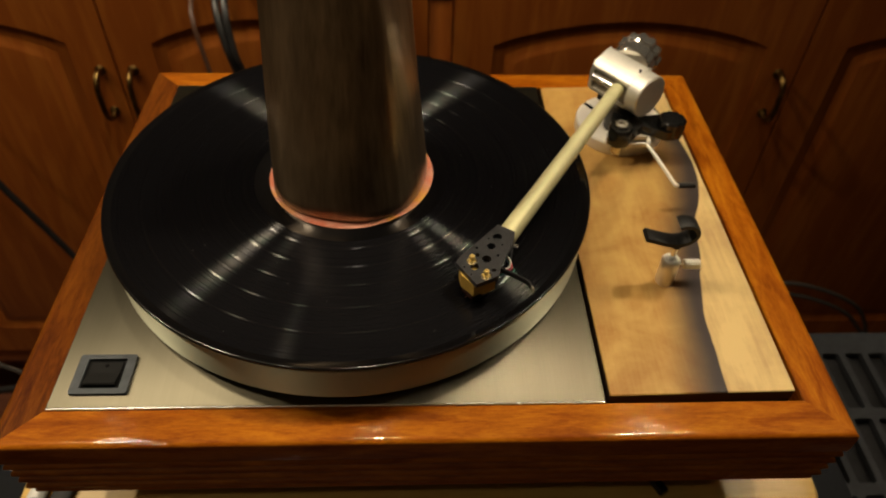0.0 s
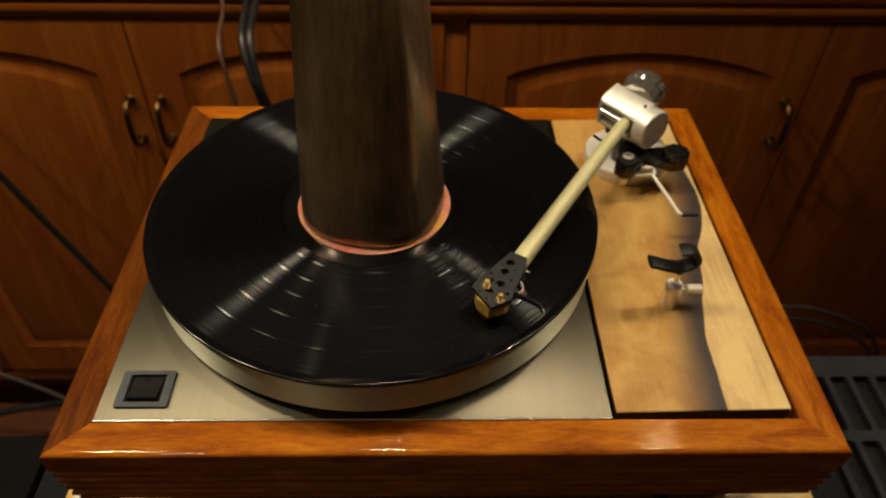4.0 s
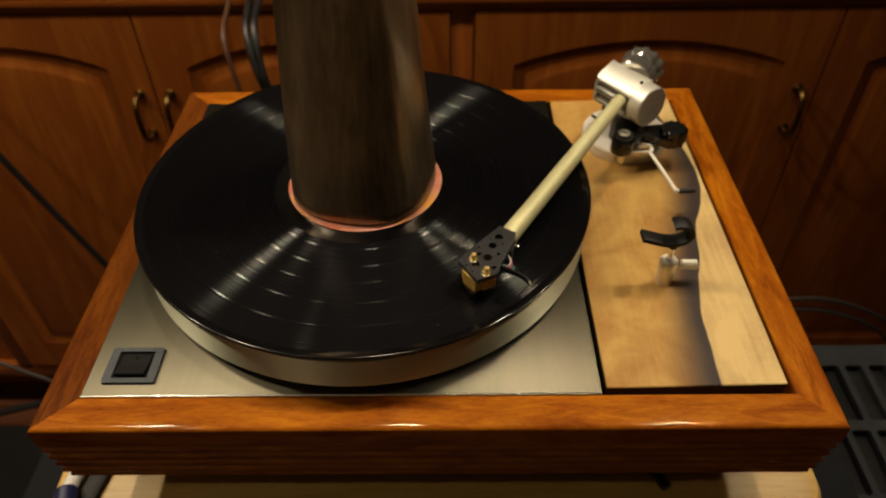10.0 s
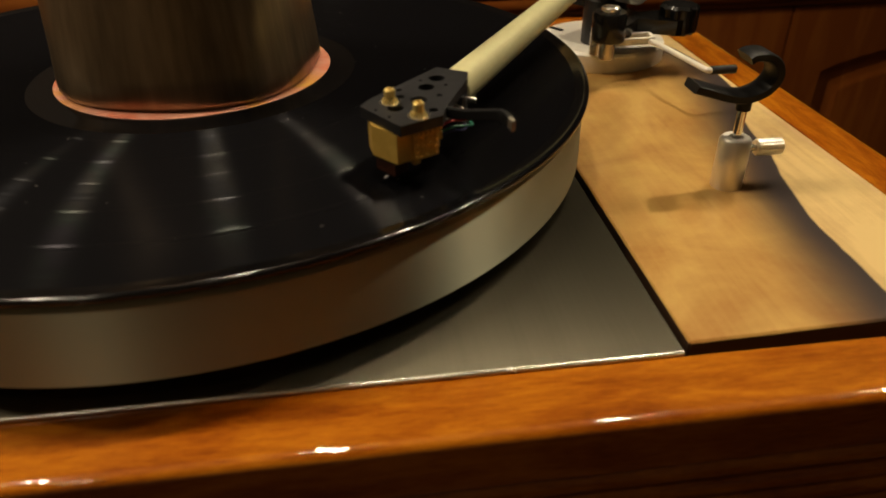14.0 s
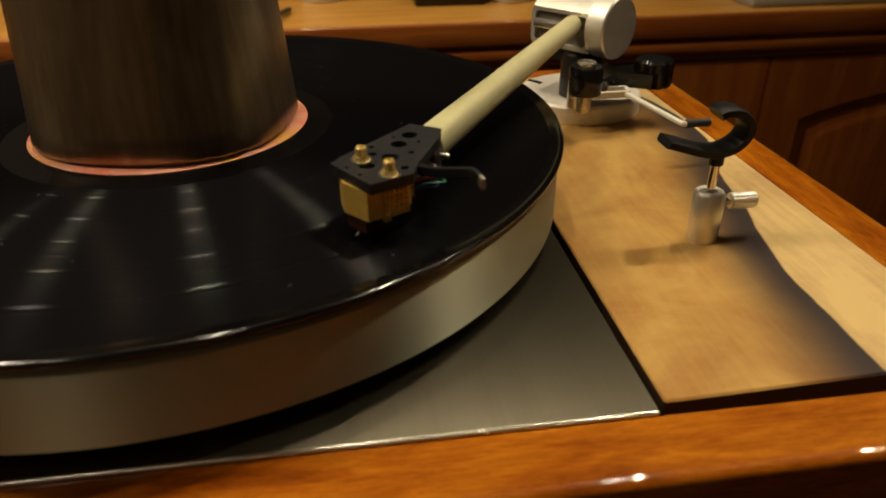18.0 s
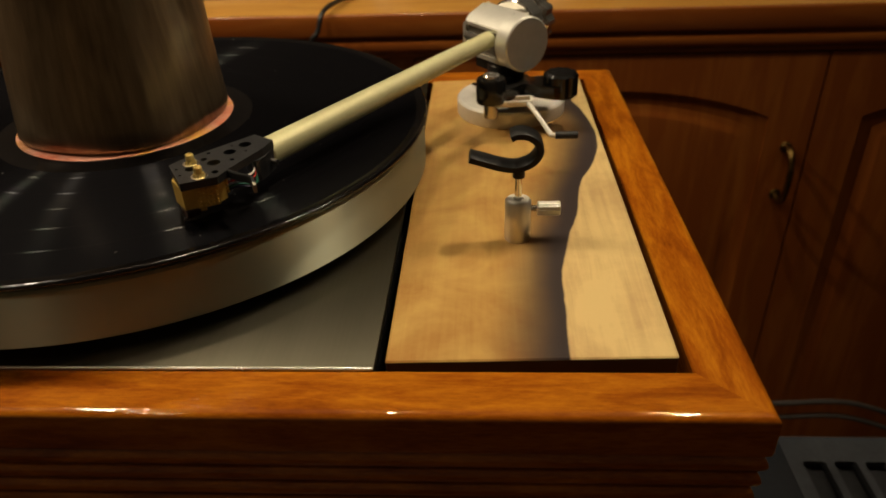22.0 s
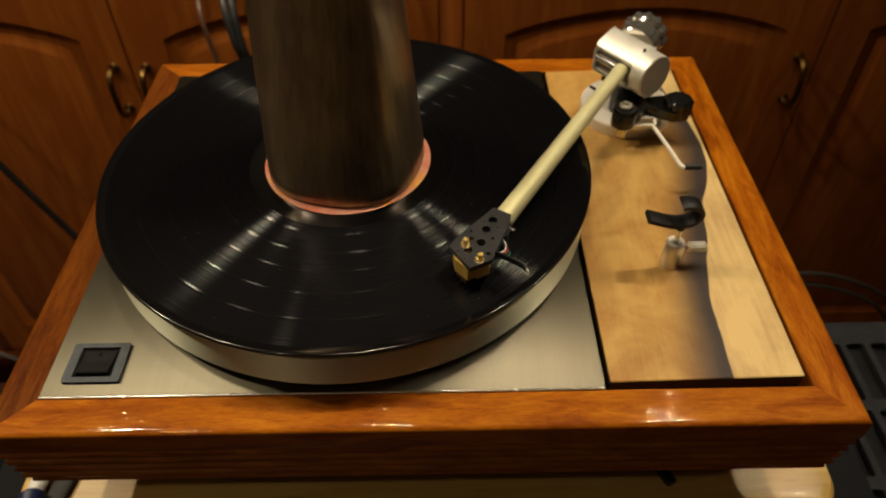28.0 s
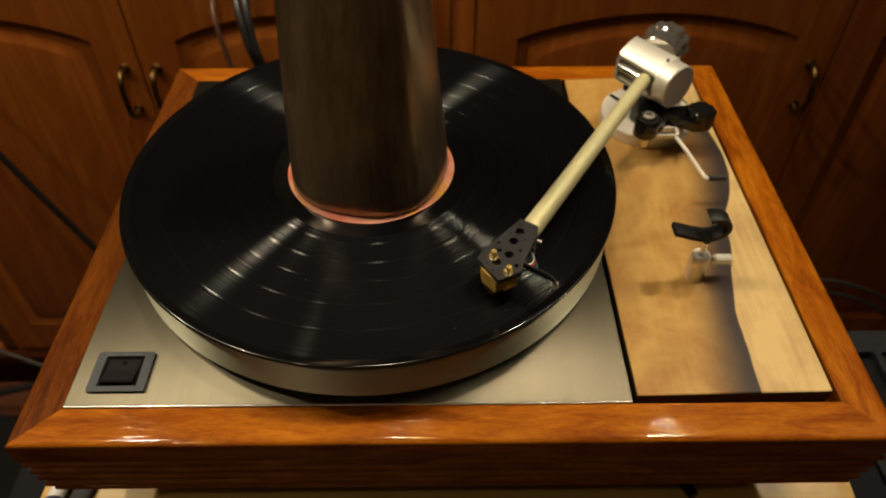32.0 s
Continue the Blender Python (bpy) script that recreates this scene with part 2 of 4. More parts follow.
def turned(name, low, high, rough, aniso, turn, metal=1.0, coat=0.0):
    """A surface turned or grooved round the upright axis through the world's origin."""
    m, nodes, links, b = material(name)
    b.inputs["Metallic"].default_value = metal
    b.inputs["Roughness"].default_value = rough
    b.inputs["Anisotropic"].default_value = aniso
    b.inputs["Anisotropic Rotation"].default_value = turn
    b.inputs["Coat Weight"].default_value = coat
    b.inputs["Coat Roughness"].default_value = 0.12
    b.inputs["Specular IOR Level"].default_value = 0.4
    coords = nodes.new("ShaderNodeTexCoord")
    cut = nodes.new("ShaderNodeSeparateXYZ")
    links.new(coords.outputs["Object"], cut.inputs[0])
    # tangent round the axis: (-y, x, 0)
    flip = nodes.new("ShaderNodeMath")
    flip.operation = "MULTIPLY"
    flip.inputs[1].default_value = -1.0
    links.new(cut.outputs["Y"], flip.inputs[0])
    tangent = nodes.new("ShaderNodeCombineXYZ")
    links.new(flip.outputs[0], tangent.inputs["X"])
    links.new(cut.outputs["X"], tangent.inputs["Y"])
    unit = nodes.new("ShaderNodeVectorMath")
    unit.operation = "NORMALIZE"
    links.new(tangent.outputs[0], unit.inputs[0])
    links.new(unit.outputs[0], b.inputs["Tangent"])
    noise_big = node(nodes, "ShaderNodeTexNoise", Scale=30.0, Detail=5.0)
    links.new(coords.outputs["Object"], noise_big.inputs["Vector"])
    mix = nodes.new("ShaderNodeMix")
    mix.data_type = "RGBA"
    mix.inputs["A"].default_value, mix.inputs["B"].default_value = (*low, 1), (*high, 1)
    links.new(noise_big.outputs["Fac"], mix.inputs["Factor"])
    links.new(mix.outputs["Result"], b.inputs["Base Color"])
    return m


def vinyl(name, level, tilt, across, along, sheen):
    """Pressed black vinyl: grooves round the upright axis spread a lamp's glint along the radius and keep it narrow across it."""
    m, nodes, links, b = material(name)
    nodes.remove(b)
    out = nodes["Material Output"]
    coords = nodes.new("ShaderNodeTexCoord")
    cut = nodes.new("ShaderNodeSeparateXYZ")
    links.new(coords.outputs["Object"], cut.inputs[0])
    flip = nodes.new("ShaderNodeMath")
    flip.operation = "MULTIPLY"
    flip.inputs[1].default_value = -1.0
    links.new(cut.outputs["Y"], flip.inputs[0])
    tangent = nodes.new("ShaderNodeCombineXYZ")
    links.new(flip.outputs[0], tangent.inputs["X"])
    links.new(cut.outputs["X"], tangent.inputs["Y"])
    unit = nodes.new("ShaderNodeVectorMath")
    unit.operation = "NORMALIZE"
    links.new(tangent.outputs[0], unit.inputs[0])
    flat = nodes.new("ShaderNodeCombineXYZ")
    links.new(cut.outputs["X"], flat.inputs["X"])
    links.new(cut.outputs["Y"], flat.inputs["Y"])
    far = nodes.new("ShaderNodeVectorMath")
    far.operation = "LENGTH"
    links.new(flat.outputs[0], far.inputs[0])
    # loud and quiet passages: the gloss changes with the radius, and a little from place to place
    loud = node(nodes, "ShaderNodeTexNoise", Scale=700.0, Detail=5.0, Roughness=0.75)
    loud.noise_dimensions = "1D"
    links.new(far.outputs["Value"], loud.inputs["W"])
    gain = nodes.new("ShaderNodeMapRange")
    gain.inputs["From Min"].default_value, gain.inputs["From Max"].default_value = 0.32, 0.72
    gain.inputs["To Min"].default_value, gain.inputs["To Max"].default_value = level * 0.3, level * 1.9
    links.new(loud.outputs["Fac"], gain.inputs["Value"])
    patch = node(nodes, "ShaderNodeTexNoise", Scale=45.0, Detail=3.0)
    links.new(coords.outputs["Object"], patch.inputs["Vector"])
    hue = nodes.new("ShaderNodeValToRGB")       # faint colours, as fine grooves split the light
    r = hue.color_ramp
    r.elements[0].position, r.elements[0].color = 0.34, (0.82, 0.86, 1.0, 1)
    r.elements[1].position, r.elements[1].color = 0.68, (0.85, 0.80, 1.0, 1)
    for place, tone in ((0.48, (1.0, 0.97, 0.92, 1)), (0.58, (0.80, 1.0, 0.92, 1))):
        e = r.elements.new(place)
        e.color = tone
    links.new(patch.outputs["Fac"], hue.inputs["Fac"])
    slant = node(nodes, "ShaderNodeLayerWeight", Blend=0.5)        # glints of eye-facing walls are dimmed at low angles to fit the camera's low views
    low_angle_dim = nodes.new("ShaderNodeMapRange")
    low_angle_dim.interpolation_type = "SMOOTHSTEP"
    for key, value in (("From Min", 0.30), ("From Max", 0.50), ("To Min", 1.0), ("To Max", 0.13)):
        low_angle_dim.inputs[key].default_value = value
    links.new(slant.outputs["Facing"], low_angle_dim.inputs["Value"])
    shown = nodes.new("ShaderNodeMath")
    shown.operation = "MULTIPLY"
    links.new(gain.outputs[0], shown.inputs[0])
    links.new(low_angle_dim.outputs[0], shown.inputs[1])
    tints = []
    for strength in (gain, shown):
        tint = nodes.new("ShaderNodeVectorMath")
        tint.operation = "SCALE"
        links.new(hue.outputs["Color"], tint.inputs[0])
        links.new(strength.outputs[0], tint.inputs["Scale"])
        tints.append(tint)
    outward = nodes.new("ShaderNodeVectorMath")
    outward.operation = "NORMALIZE"
    links.new(flat.outputs[0], outward.inputs[0])
    sum_of = node(nodes, "ShaderNodeBsdfDiffuse", Color=(0.0024, 0.0023, 0.0028, 1))
    for wall, wide, narrow in ((-tilt, across, along), (tilt, across, along), (0.0, 0.45, 0.16)):          # the two walls of the groove, and a soft haze
        lean = nodes.new("ShaderNodeVectorMath")
        lean.operation = "MULTIPLY_ADD"
        lean.inputs[1].default_value = (math.tan(radians(wall)),) * 3
        lean.inputs[2].default_value = (0, 0, 1)
        links.new(outward.outputs[0], lean.inputs[0])
        up = nodes.new("ShaderNodeVectorMath")
        up.operation = "NORMALIZE"
        links.new(lean.outputs[0], up.inputs[0])
        glint = nodes.new("ShaderNodeBsdfAnisotropic")
        glint.distribution = "BECKMANN"
        glint.inputs["Roughness"].default_value = (narrow * wide) ** 0.25
        glint.inputs["Anisotropy"].default_value = 1.0 - (narrow / wide) ** 0.5
        if wall:
            links.new(tints[wall > 0].outputs[0], glint.inputs["Color"])
        else:
            glint.inputs["Color"].default_value = (0.0018, 0.0018, 0.0020, 1)
        links.new(unit.outputs[0], glint.inputs["Tangent"])
        links.new(up.outputs[0], glint.inputs["Normal"])
        both = nodes.new("ShaderNodeAddShader")
        links.new(sum_of.outputs[0], both.inputs[0])
        links.new(glint.outputs[0], both.inputs[1])
        sum_of = both
    skin = node(nodes, "ShaderNodeBsdfAnisotropic", Roughness=0.22, Color=(0.9, 0.92, 1.0, 1))
    edge = node(nodes, "ShaderNodeFresnel", IOR=1.5)
    weak = nodes.new("ShaderNodeMath")
    weak.operation = "MULTIPLY"
    weak.inputs[1].default_value = sheen
    links.new(edge.outputs[0], weak.inputs[0])
    mix = nodes.new("ShaderNodeMixShader")
    links.new(weak.outputs[0], mix.inputs[0])
    links.new(both.outputs[0], mix.inputs[1])
    links.new(skin.outputs[0], mix.inputs[2])
    links.new(mix.outputs[0], out.inputs["Surface"])
    return m


vinyl_groove = vinyl("black_vinyl_grooves", 0.0042, 28.0, 0.085, 0.022, 0.14)
vinyl_gap = vinyl("black_vinyl_track_gaps", 0.028, 27.0, 0.12, 0.016, 0.10)
vinyl_gloss = surface("black_vinyl_smooth", (0.002, 0.002, 0.0024), (0.003, 0.003, 0.0034), 0.13, 0.0, 60, wear=0.03, spec=0.7)
platter_rim = turned("turned_aluminium", (0.52, 0.53, 0.40), (0.58, 0.59, 0.45), 0.58, 0.97, 0.25, 0.85)


def brushed(name, low, high, rough):
    """Metal whose gloss spreads along x."""
    m = surface(name, low, high, rough, 1.0, 60, (1, 0.02, 1), 0.05, 0.03, fine=900)
    b = m.node_tree.nodes["Principled BSDF"]
    b.inputs["Anisotropic"].default_value = 0.5
    b.inputs["Metallic"].default_value = 0.94
    tangent = m.node_tree.nodes.new("ShaderNodeCombineXYZ")
    tangent.inputs["X"].default_value = 1.0
    m.node_tree.links.new(tangent.outputs[0], b.inputs["Tangent"])
    return m


plate_metal = brushed("brushed_plate_metal", (0.080, 0.073, 0.051), (0.095, 0.087, 0.062), 0.38)


def label_material():
    m, nodes, links, b = material("printed_record_label")
    coords = nodes.new("ShaderNodeTexCoord")
    spots = node(nodes, "ShaderNodeTexNoise", Scale=26.0, Detail=3.0, Distortion=1.5)
    links.new(coords.outputs["Object"], spots.inputs["Vector"])
    ramp = nodes.new("ShaderNodeValToRGB")
    r = ramp.color_ramp
    r.elements[0].position, r.elements[0].color = 0.3, (0.40, 0.07, 0.05, 1)
    r.elements[1].position, r.elements[1].color = 0.72, (0.62, 0.38, 0.03, 1)
    for place, tone in ((0.42, (0.60, 0.17, 0.09, 1)), (0.52, (0.62, 0.29, 0.20, 1)), (0.63, (0.62, 0.28, 0.08, 1))):
        e = r.elements.new(place)
        e.color = tone
    links.new(spots.outputs["Fac"], ramp.inputs["Fac"])
    links.new(ramp.outputs["Color"], b.inputs["Base Color"])
    b.inputs["Roughness"].default_value = 0.5
    return m


label_print = label_material()


def board_material():
    """Two-tone wood: warm heartwood fading into a dark streak that ends at a wavy line against pale sapwood."""
    m, nodes, links, b = material("two_tone_armboard_wood")
    coords = nodes.new("ShaderNodeTexCoord")
    cut = nodes.new("ShaderNodeSeparateXYZ")
    links.new(coords.outputs["Object"], cut.inputs[0])
    along = nodes.new("ShaderNodeMapRange")
    along.inputs["From Min"].default_value, along.inputs["From Max"].default_value = -0.15, 0.16
    links.new(cut.outputs["Y"], along.inputs["Value"])
    line = nodes.new("ShaderNodeFloatCurve")
    curve = line.mapping.curves[0]
    edge = [(-0.15, 0.2080), (-0.123, 0.2088), (-0.094, 0.2102), (-0.071, 0.2140), (-0.041, 0.2220), (-0.015, 0.2260), (0.004, 0.2335),
            (0.014, 0.2370), (0.040, 0.2418), (0.076, 0.2402), (0.105, 0.2345), (0.16, 0.2260)]
    for n, (y, x) in enumerate(edge):
        place = ((y + 0.15) / 0.31, (x - 0.19) / 0.07)
        if n in (0, len(edge) - 1):
            curve.points[0 if n == 0 else -1].location = place
        else:
            curve.points.new(*place)
    line.mapping.update()
    links.new(along.outputs[0], line.inputs["Value"])
    at = nodes.new("ShaderNodeMath")
    at.operation = "MULTIPLY_ADD"
    at.inputs[1].default_value, at.inputs[2].default_value = 0.07, 0.19
    links.new(line.outputs[0], at.inputs[0])
    off = nodes.new("ShaderNodeMath")
    off.operation = "SUBTRACT"
    links.new(cut.outputs["X"], off.inputs[0])
    links.new(at.outputs[0], off.inputs[1])
    rag = node(nodes, "ShaderNodeTexNoise", Scale=60.0, Detail=4.0)
    links.new(coords.outputs["Object"], rag.inputs["Vector"])
    ragged = nodes.new("ShaderNodeMath")
    ragged.operation = "MULTIPLY_ADD"
    ragged.inputs[1].default_value = 0.002
    links.new(rag.outputs["Fac"], ragged.inputs[0])
    links.new(off.outputs[0], ragged.inputs[2])
    # heartwood
    move = nodes.new("ShaderNodeMapping")
    move.inputs["Scale"].default_value = (9, 6, 9)
    links.new(coords.outputs["Object"], move.inputs["Vector"])
    figure = node(nodes, "ShaderNodeTexNoise", Scale=3.0, Detail=5.0, Distortion=1.5)
    links.new(move.outputs[0], figure.inputs["Vector"])
    across = nodes.new("ShaderNodeMapping")
    across.inputs["Scale"].default_value = (130, 190, 130)
    links.new(coords.outputs["Object"], across.inputs["Vector"])
    fleck = node(nodes, "ShaderNodeTexNoise", Scale=1.0, Detail=4.0, Roughness=0.65)
    links.new(across.outputs[0], fleck.inputs["Vector"])
    grain = nodes.new("ShaderNodeMath")
    grain.operation = "MULTIPLY_ADD"
    grain.inputs[1].default_value = 0.24
    links.new(fleck.outputs["Fac"], grain.inputs[0])
    lower = nodes.new("ShaderNodeMath")
    lower.operation = "SUBTRACT"
    lower.inputs[1].default_value = 0.12
    links.new(figure.outputs["Fac"], lower.inputs[0])
    links.new(lower.outputs[0], grain.inputs[2])
    heart = nodes.new("ShaderNodeValToRGB")
    heart.color_ramp.elements[0].position, heart.color_ramp.elements[0].color = 0.30, (0.37, 0.180, 0.044, 1)
    heart.color_ramp.elements[1].position, heart.color_ramp.elements[1].color = 0.68, (0.525, 0.325, 0.095, 1)
    sap = nodes.new("ShaderNodeValToRGB")
    sap.color_ramp.elements[0].position, sap.color_ramp.elements[0].color = 0.28, (0.50, 0.33, 0.140, 1)
    sap.color_ramp.elements[1].position, sap.color_ramp.elements[1].color = 0.6, (0.67, 0.485, 0.205, 1)
    lines = nodes.new("ShaderNodeMapping")          # thin growth lines along the board
    lines.inputs["Scale"].default_value = (330, 16, 330)
    links.new(coords.outputs["Object"], lines.inputs["Vector"])
    growth = node(nodes, "ShaderNodeTexNoise", Scale=1.0, Detail=3.0, Roughness=0.6, Distortion=0.6)
    links.new(lines.outputs[0], growth.inputs["Vector"])
    lined = nodes.new("ShaderNodeMath")
    lined.operation = "MULTIPLY_ADD"
    lined.inputs[1].default_value = 0.26
    links.new(growth.outputs["Fac"], lined.inputs[0])
    level = nodes.new("ShaderNodeMath")
    level.operation = "SUBTRACT"
    level.inputs[1].default_value = 0.13
    links.new(grain.outputs[0], level.inputs[0])
    links.new(level.outputs[0], lined.inputs[2])
    veined = nodes.new("ShaderNodeMath")
    veined.operation = "MULTIPLY_ADD"
    veined.inputs[1].default_value = 0.52
    links.new(growth.outputs["Fac"], veined.inputs[0])
    deeper = nodes.new("ShaderNodeMath")
    deeper.operation = "SUBTRACT"
    deeper.inputs[1].default_value = 0.25
    links.new(grain.outputs[0], deeper.inputs[0])
    links.new(deeper.outputs[0], veined.inputs[2])
    links.new(veined.outputs[0], sap.inputs["Fac"])
    links.new(lined.outputs[0], heart.inputs["Fac"])
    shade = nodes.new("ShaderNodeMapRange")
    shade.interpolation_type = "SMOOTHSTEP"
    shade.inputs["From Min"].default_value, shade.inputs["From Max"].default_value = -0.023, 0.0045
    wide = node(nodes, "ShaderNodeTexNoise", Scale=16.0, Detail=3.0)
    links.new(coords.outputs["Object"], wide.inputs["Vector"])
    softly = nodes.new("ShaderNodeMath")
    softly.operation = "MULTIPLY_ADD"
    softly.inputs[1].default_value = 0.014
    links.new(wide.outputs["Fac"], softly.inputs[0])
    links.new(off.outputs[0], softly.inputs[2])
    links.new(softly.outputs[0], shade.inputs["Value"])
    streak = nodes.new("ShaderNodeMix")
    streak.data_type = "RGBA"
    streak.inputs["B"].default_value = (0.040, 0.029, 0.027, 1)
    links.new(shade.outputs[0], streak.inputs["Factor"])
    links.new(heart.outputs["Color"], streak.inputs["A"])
    side = nodes.new("ShaderNodeMapRange")
    side.inputs["From Min"].default_value, side.inputs["From Max"].default_value = 0.0008, 0.0016
    links.new(ragged.outputs[0], side.inputs["Value"])
    both = nodes.new("ShaderNodeMix")
    both.data_type = "RGBA"
    links.new(side.outputs[0], both.inputs["Factor"])
    links.new(streak.outputs["Result"], both.inputs["A"])
    links.new(sap.outputs["Color"], both.inputs["B"])
    links.new(both.outputs["Result"], b.inputs["Base Color"])
    b.inputs["Roughness"].default_value = 0.42
    b.inputs["Specular IOR Level"].default_value = 0.3
    b.inputs["Coat Weight"].default_value = 0.12
    b.inputs["Coat Roughness"].default_value = 0.15
    return m


board_wood = board_material()

# ---- builders ----


def thing(name, x, y, z, label, category, group="", kind=""):
    ob = new(name)
    ob.empty_display_size = 0.02
    ob.location = (x, y, z + TOP)
    return tagged(ob, label, category, group, kind)


def mesh_of(name, bm, mats, smooth=True):
    bmesh.ops.recalc_face_normals(bm, faces=bm.faces)
    data = bpy.data.meshes.new(name)
    for f in bm.faces:
        f.smooth = smooth
    bm.to_mesh(data)
    bm.free()
    for one in mats if isinstance(mats, (list, tuple)) else [mats]:
        data.materials.append(one)
    if smooth:
        data.set_sharp_from_angle(angle=radians(35))
    return data


def part(name, bm, mats, parent, label="", smooth=True):
    """One mesh under a thing or a part; its points are in the turntable's frame."""
    bmesh.ops.translate(bm, verts=bm.verts, vec=(0, 0, TOP))
    ob = new(name, mesh_of(name, bm, mats, smooth))
    ob.parent = parent
    if parent.parent is None:
        ob.matrix_parent_inverse = Matrix.Translation(-parent.location)
    return tagged(ob, label)


def solo(name, bm, mats, label, category, kind="", group="", smooth=True):
    bmesh.ops.translate(bm, verts=bm.verts, vec=(0, 0, TOP))
    return tagged(new(name, mesh_of(name, bm, mats, smooth)), label, category, group, kind)


def box(x0, x1, y0, y1, z0, z1, bevel=0.0, seg=2, bm=None):
    bm = bm or bmesh.new()
    made = bmesh.ops.create_cube(bm, size=1)["verts"]
    for v in made:
        v.co = Vector((x0 + (v.co.x + 0.5) * (x1 - x0), y0 + (v.co.y + 0.5) * (y1 - y0), z0 + (v.co.z + 0.5) * (z1 - z0)))
    if bevel:
        edges = list({e for v in made for e in v.link_edges})
        bmesh.ops.bevel(bm, geom=edges, offset=bevel, segments=seg, affect="EDGES", profile=0.5)
    return bm


def lathe(profile, x=0.0, y=0.0, seg=48, mats=None, bm=None):
    """Turns (radius, z) points round the upright axis at x, y; mats gives a slot for each step."""
    bm = bm or bmesh.new()
    rings = []
    for r, z in profile:
        if r < 1e-6:
            rings.append([bm.verts.new((x, y, z))])
        else:
            rings.append([bm.verts.new((x + r * math.cos(2 * math.pi * k / seg), y + r * math.sin(2 * math.pi * k / seg), z)) for k in range(seg)])
    for n, (a, b) in enumerate(zip(rings, rings[1:])):
        for k in range(seg):
            j = (k + 1) % seg
            corner = [a[k], a[j], b[j], b[k]] if len(a) > 1 and len(b) > 1 else [a[0], b[j], b[k]] if len(b) > 1 else [a[k], a[j], b[0]]
            f = bm.faces.new(corner)
            if mats:
                f.material_index = mats[n]
    return bm


def bar(a, b, r0, r1=None, seg=20, bm=None, caps=True, flutes=0, depth=0.0, ends=0.0):
    """A round bar from a to b, with soft ends, fluted if asked."""
    bm = bm or bmesh.new()
    a, b = Vector(a), Vector(b)
    r1 = r0 if r1 is None else r1
    way = (b - a).normalized()
    side = way.orthogonal().normalized()
    over = way.cross(side)
    length = (b - a).length
    seg = flutes * 4 if flutes else seg
    steps = [(0, 1 - ends / r0 if ends else 1), (ends / length, 1), (1 - ends / length, 1), (1, 1 - ends / r1 if ends else 1)] if ends else [(0, 1), (1, 1)]
    rings = []
    for s, k in steps:
        r = (r0 + (r1 - r0) * s) * k
        ring = []
        for n in range(seg):
            q = r * (1 - depth * (n % 4 in (0, 3))) if flutes else r
            t = 2 * math.pi * n / seg
            ring.append(bm.verts.new(a + way * (length * s) + side * (q * math.cos(t)) + over * (q * math.sin(t))))
        rings.append(ring)
    for p, q in zip(rings, rings[1:]):
        for n in range(seg):
            bm.faces.new((p[n], p[(n + 1) % seg], q[(n + 1) % seg], q[n]))
    if caps:
        bm.faces.new(rings[0][::-1])
        bm.faces.new(rings[-1])
    return bm


def smooth_line(points, steps=8):
    """A Catmull-Rom line through the points."""
    pts = [Vector(p) for p in points]
    pts = [pts[0] * 2 - pts[1]] + pts + [pts[-1] * 2 - pts[-2]]
    out = []
    for n in range(1, len(pts) - 2):
        for k in range(steps):
            t = k / steps
            p0, p1, p2, p3 = pts[n - 1:n + 3]
            out.append(0.5 * (2 * p1 + (p2 - p0) * t + (2 * p0 - 5 * p1 + 4 * p2 - p3) * t * t + (3 * p1 - p0 - 3 * p2 + p3) * t ** 3))
    return out + [pts[-2]]


def hose(points, r, seg=10, steps=8, bm=None):
    """A round cable through the points."""
    bm = bm or bmesh.new()
    line = smooth_line(points, steps)
    rings, side = [], None
    for n, p in enumerate(line):
        way = (line[min(n + 1, len(line) - 1)] - line[max(n - 1, 0)]).normalized()
        side = way.orthogonal().normalized() if side is None else (side - way * side.dot(way)).normalized()
        over = way.cross(side)
        rings.append([bm.verts.new(p + side * (r * math.cos(2 * math.pi * k / seg)) + over * (r * math.sin(2 * math.pi * k / seg))) for k in range(seg)])
    for a, b in zip(rings, rings[1:]):
        for k in range(seg):
            bm.faces.new((a[k], a[(k + 1) % seg], b[(k + 1) % seg], b[k]))
    bm.faces.new(rings[0][::-1])
    bm.faces.new(rings[-1])
    return bm


def slab(outline, z0, z1, holes=(), bevel=0.0, turn=None, bm=None):
    """A flat plate with holes through it. turn: a matrix that takes (u, v, depth) to the frame."""
    bm = bm or bmesh.new()
    before = set(bm.verts)
    loops = [list(outline)] + [list(h) for h in holes]
    for z in (z0, z1):
        edges = []
        for loop in loops:
            ring = [bm.verts.new((p[0], p[1], z)) for p in loop]
            edges += [bm.edges.new((ring[n], ring[(n + 1) % len(ring)])) for n in range(len(ring))]
        bmesh.ops.triangle_fill(bm, use_beauty=True, use_dissolve=False, edges=edges)
    bm.verts.ensure_lookup_table()
    made = [v for v in bm.verts if v not in before]
    count = sum(len(loop) for loop in loops)
    low, high = made[:count], made[count:]
    start = 0
    for loop in loops:
        for n in range(len(loop)):
            i, j = start + n, start + (n + 1) % len(loop)
            bm.faces.new((low[i], low[j], high[j], high[i]))
        start += len(loop)
    if turn is not None:
        for v in made:
            v.co = turn @ v.co
    return bm


def disc(x, y, r, seg=20):
    return [(x + r * math.cos(2 * math.pi * k / seg), y + r * math.sin(2 * math.pi * k / seg)) for k in range(seg)]


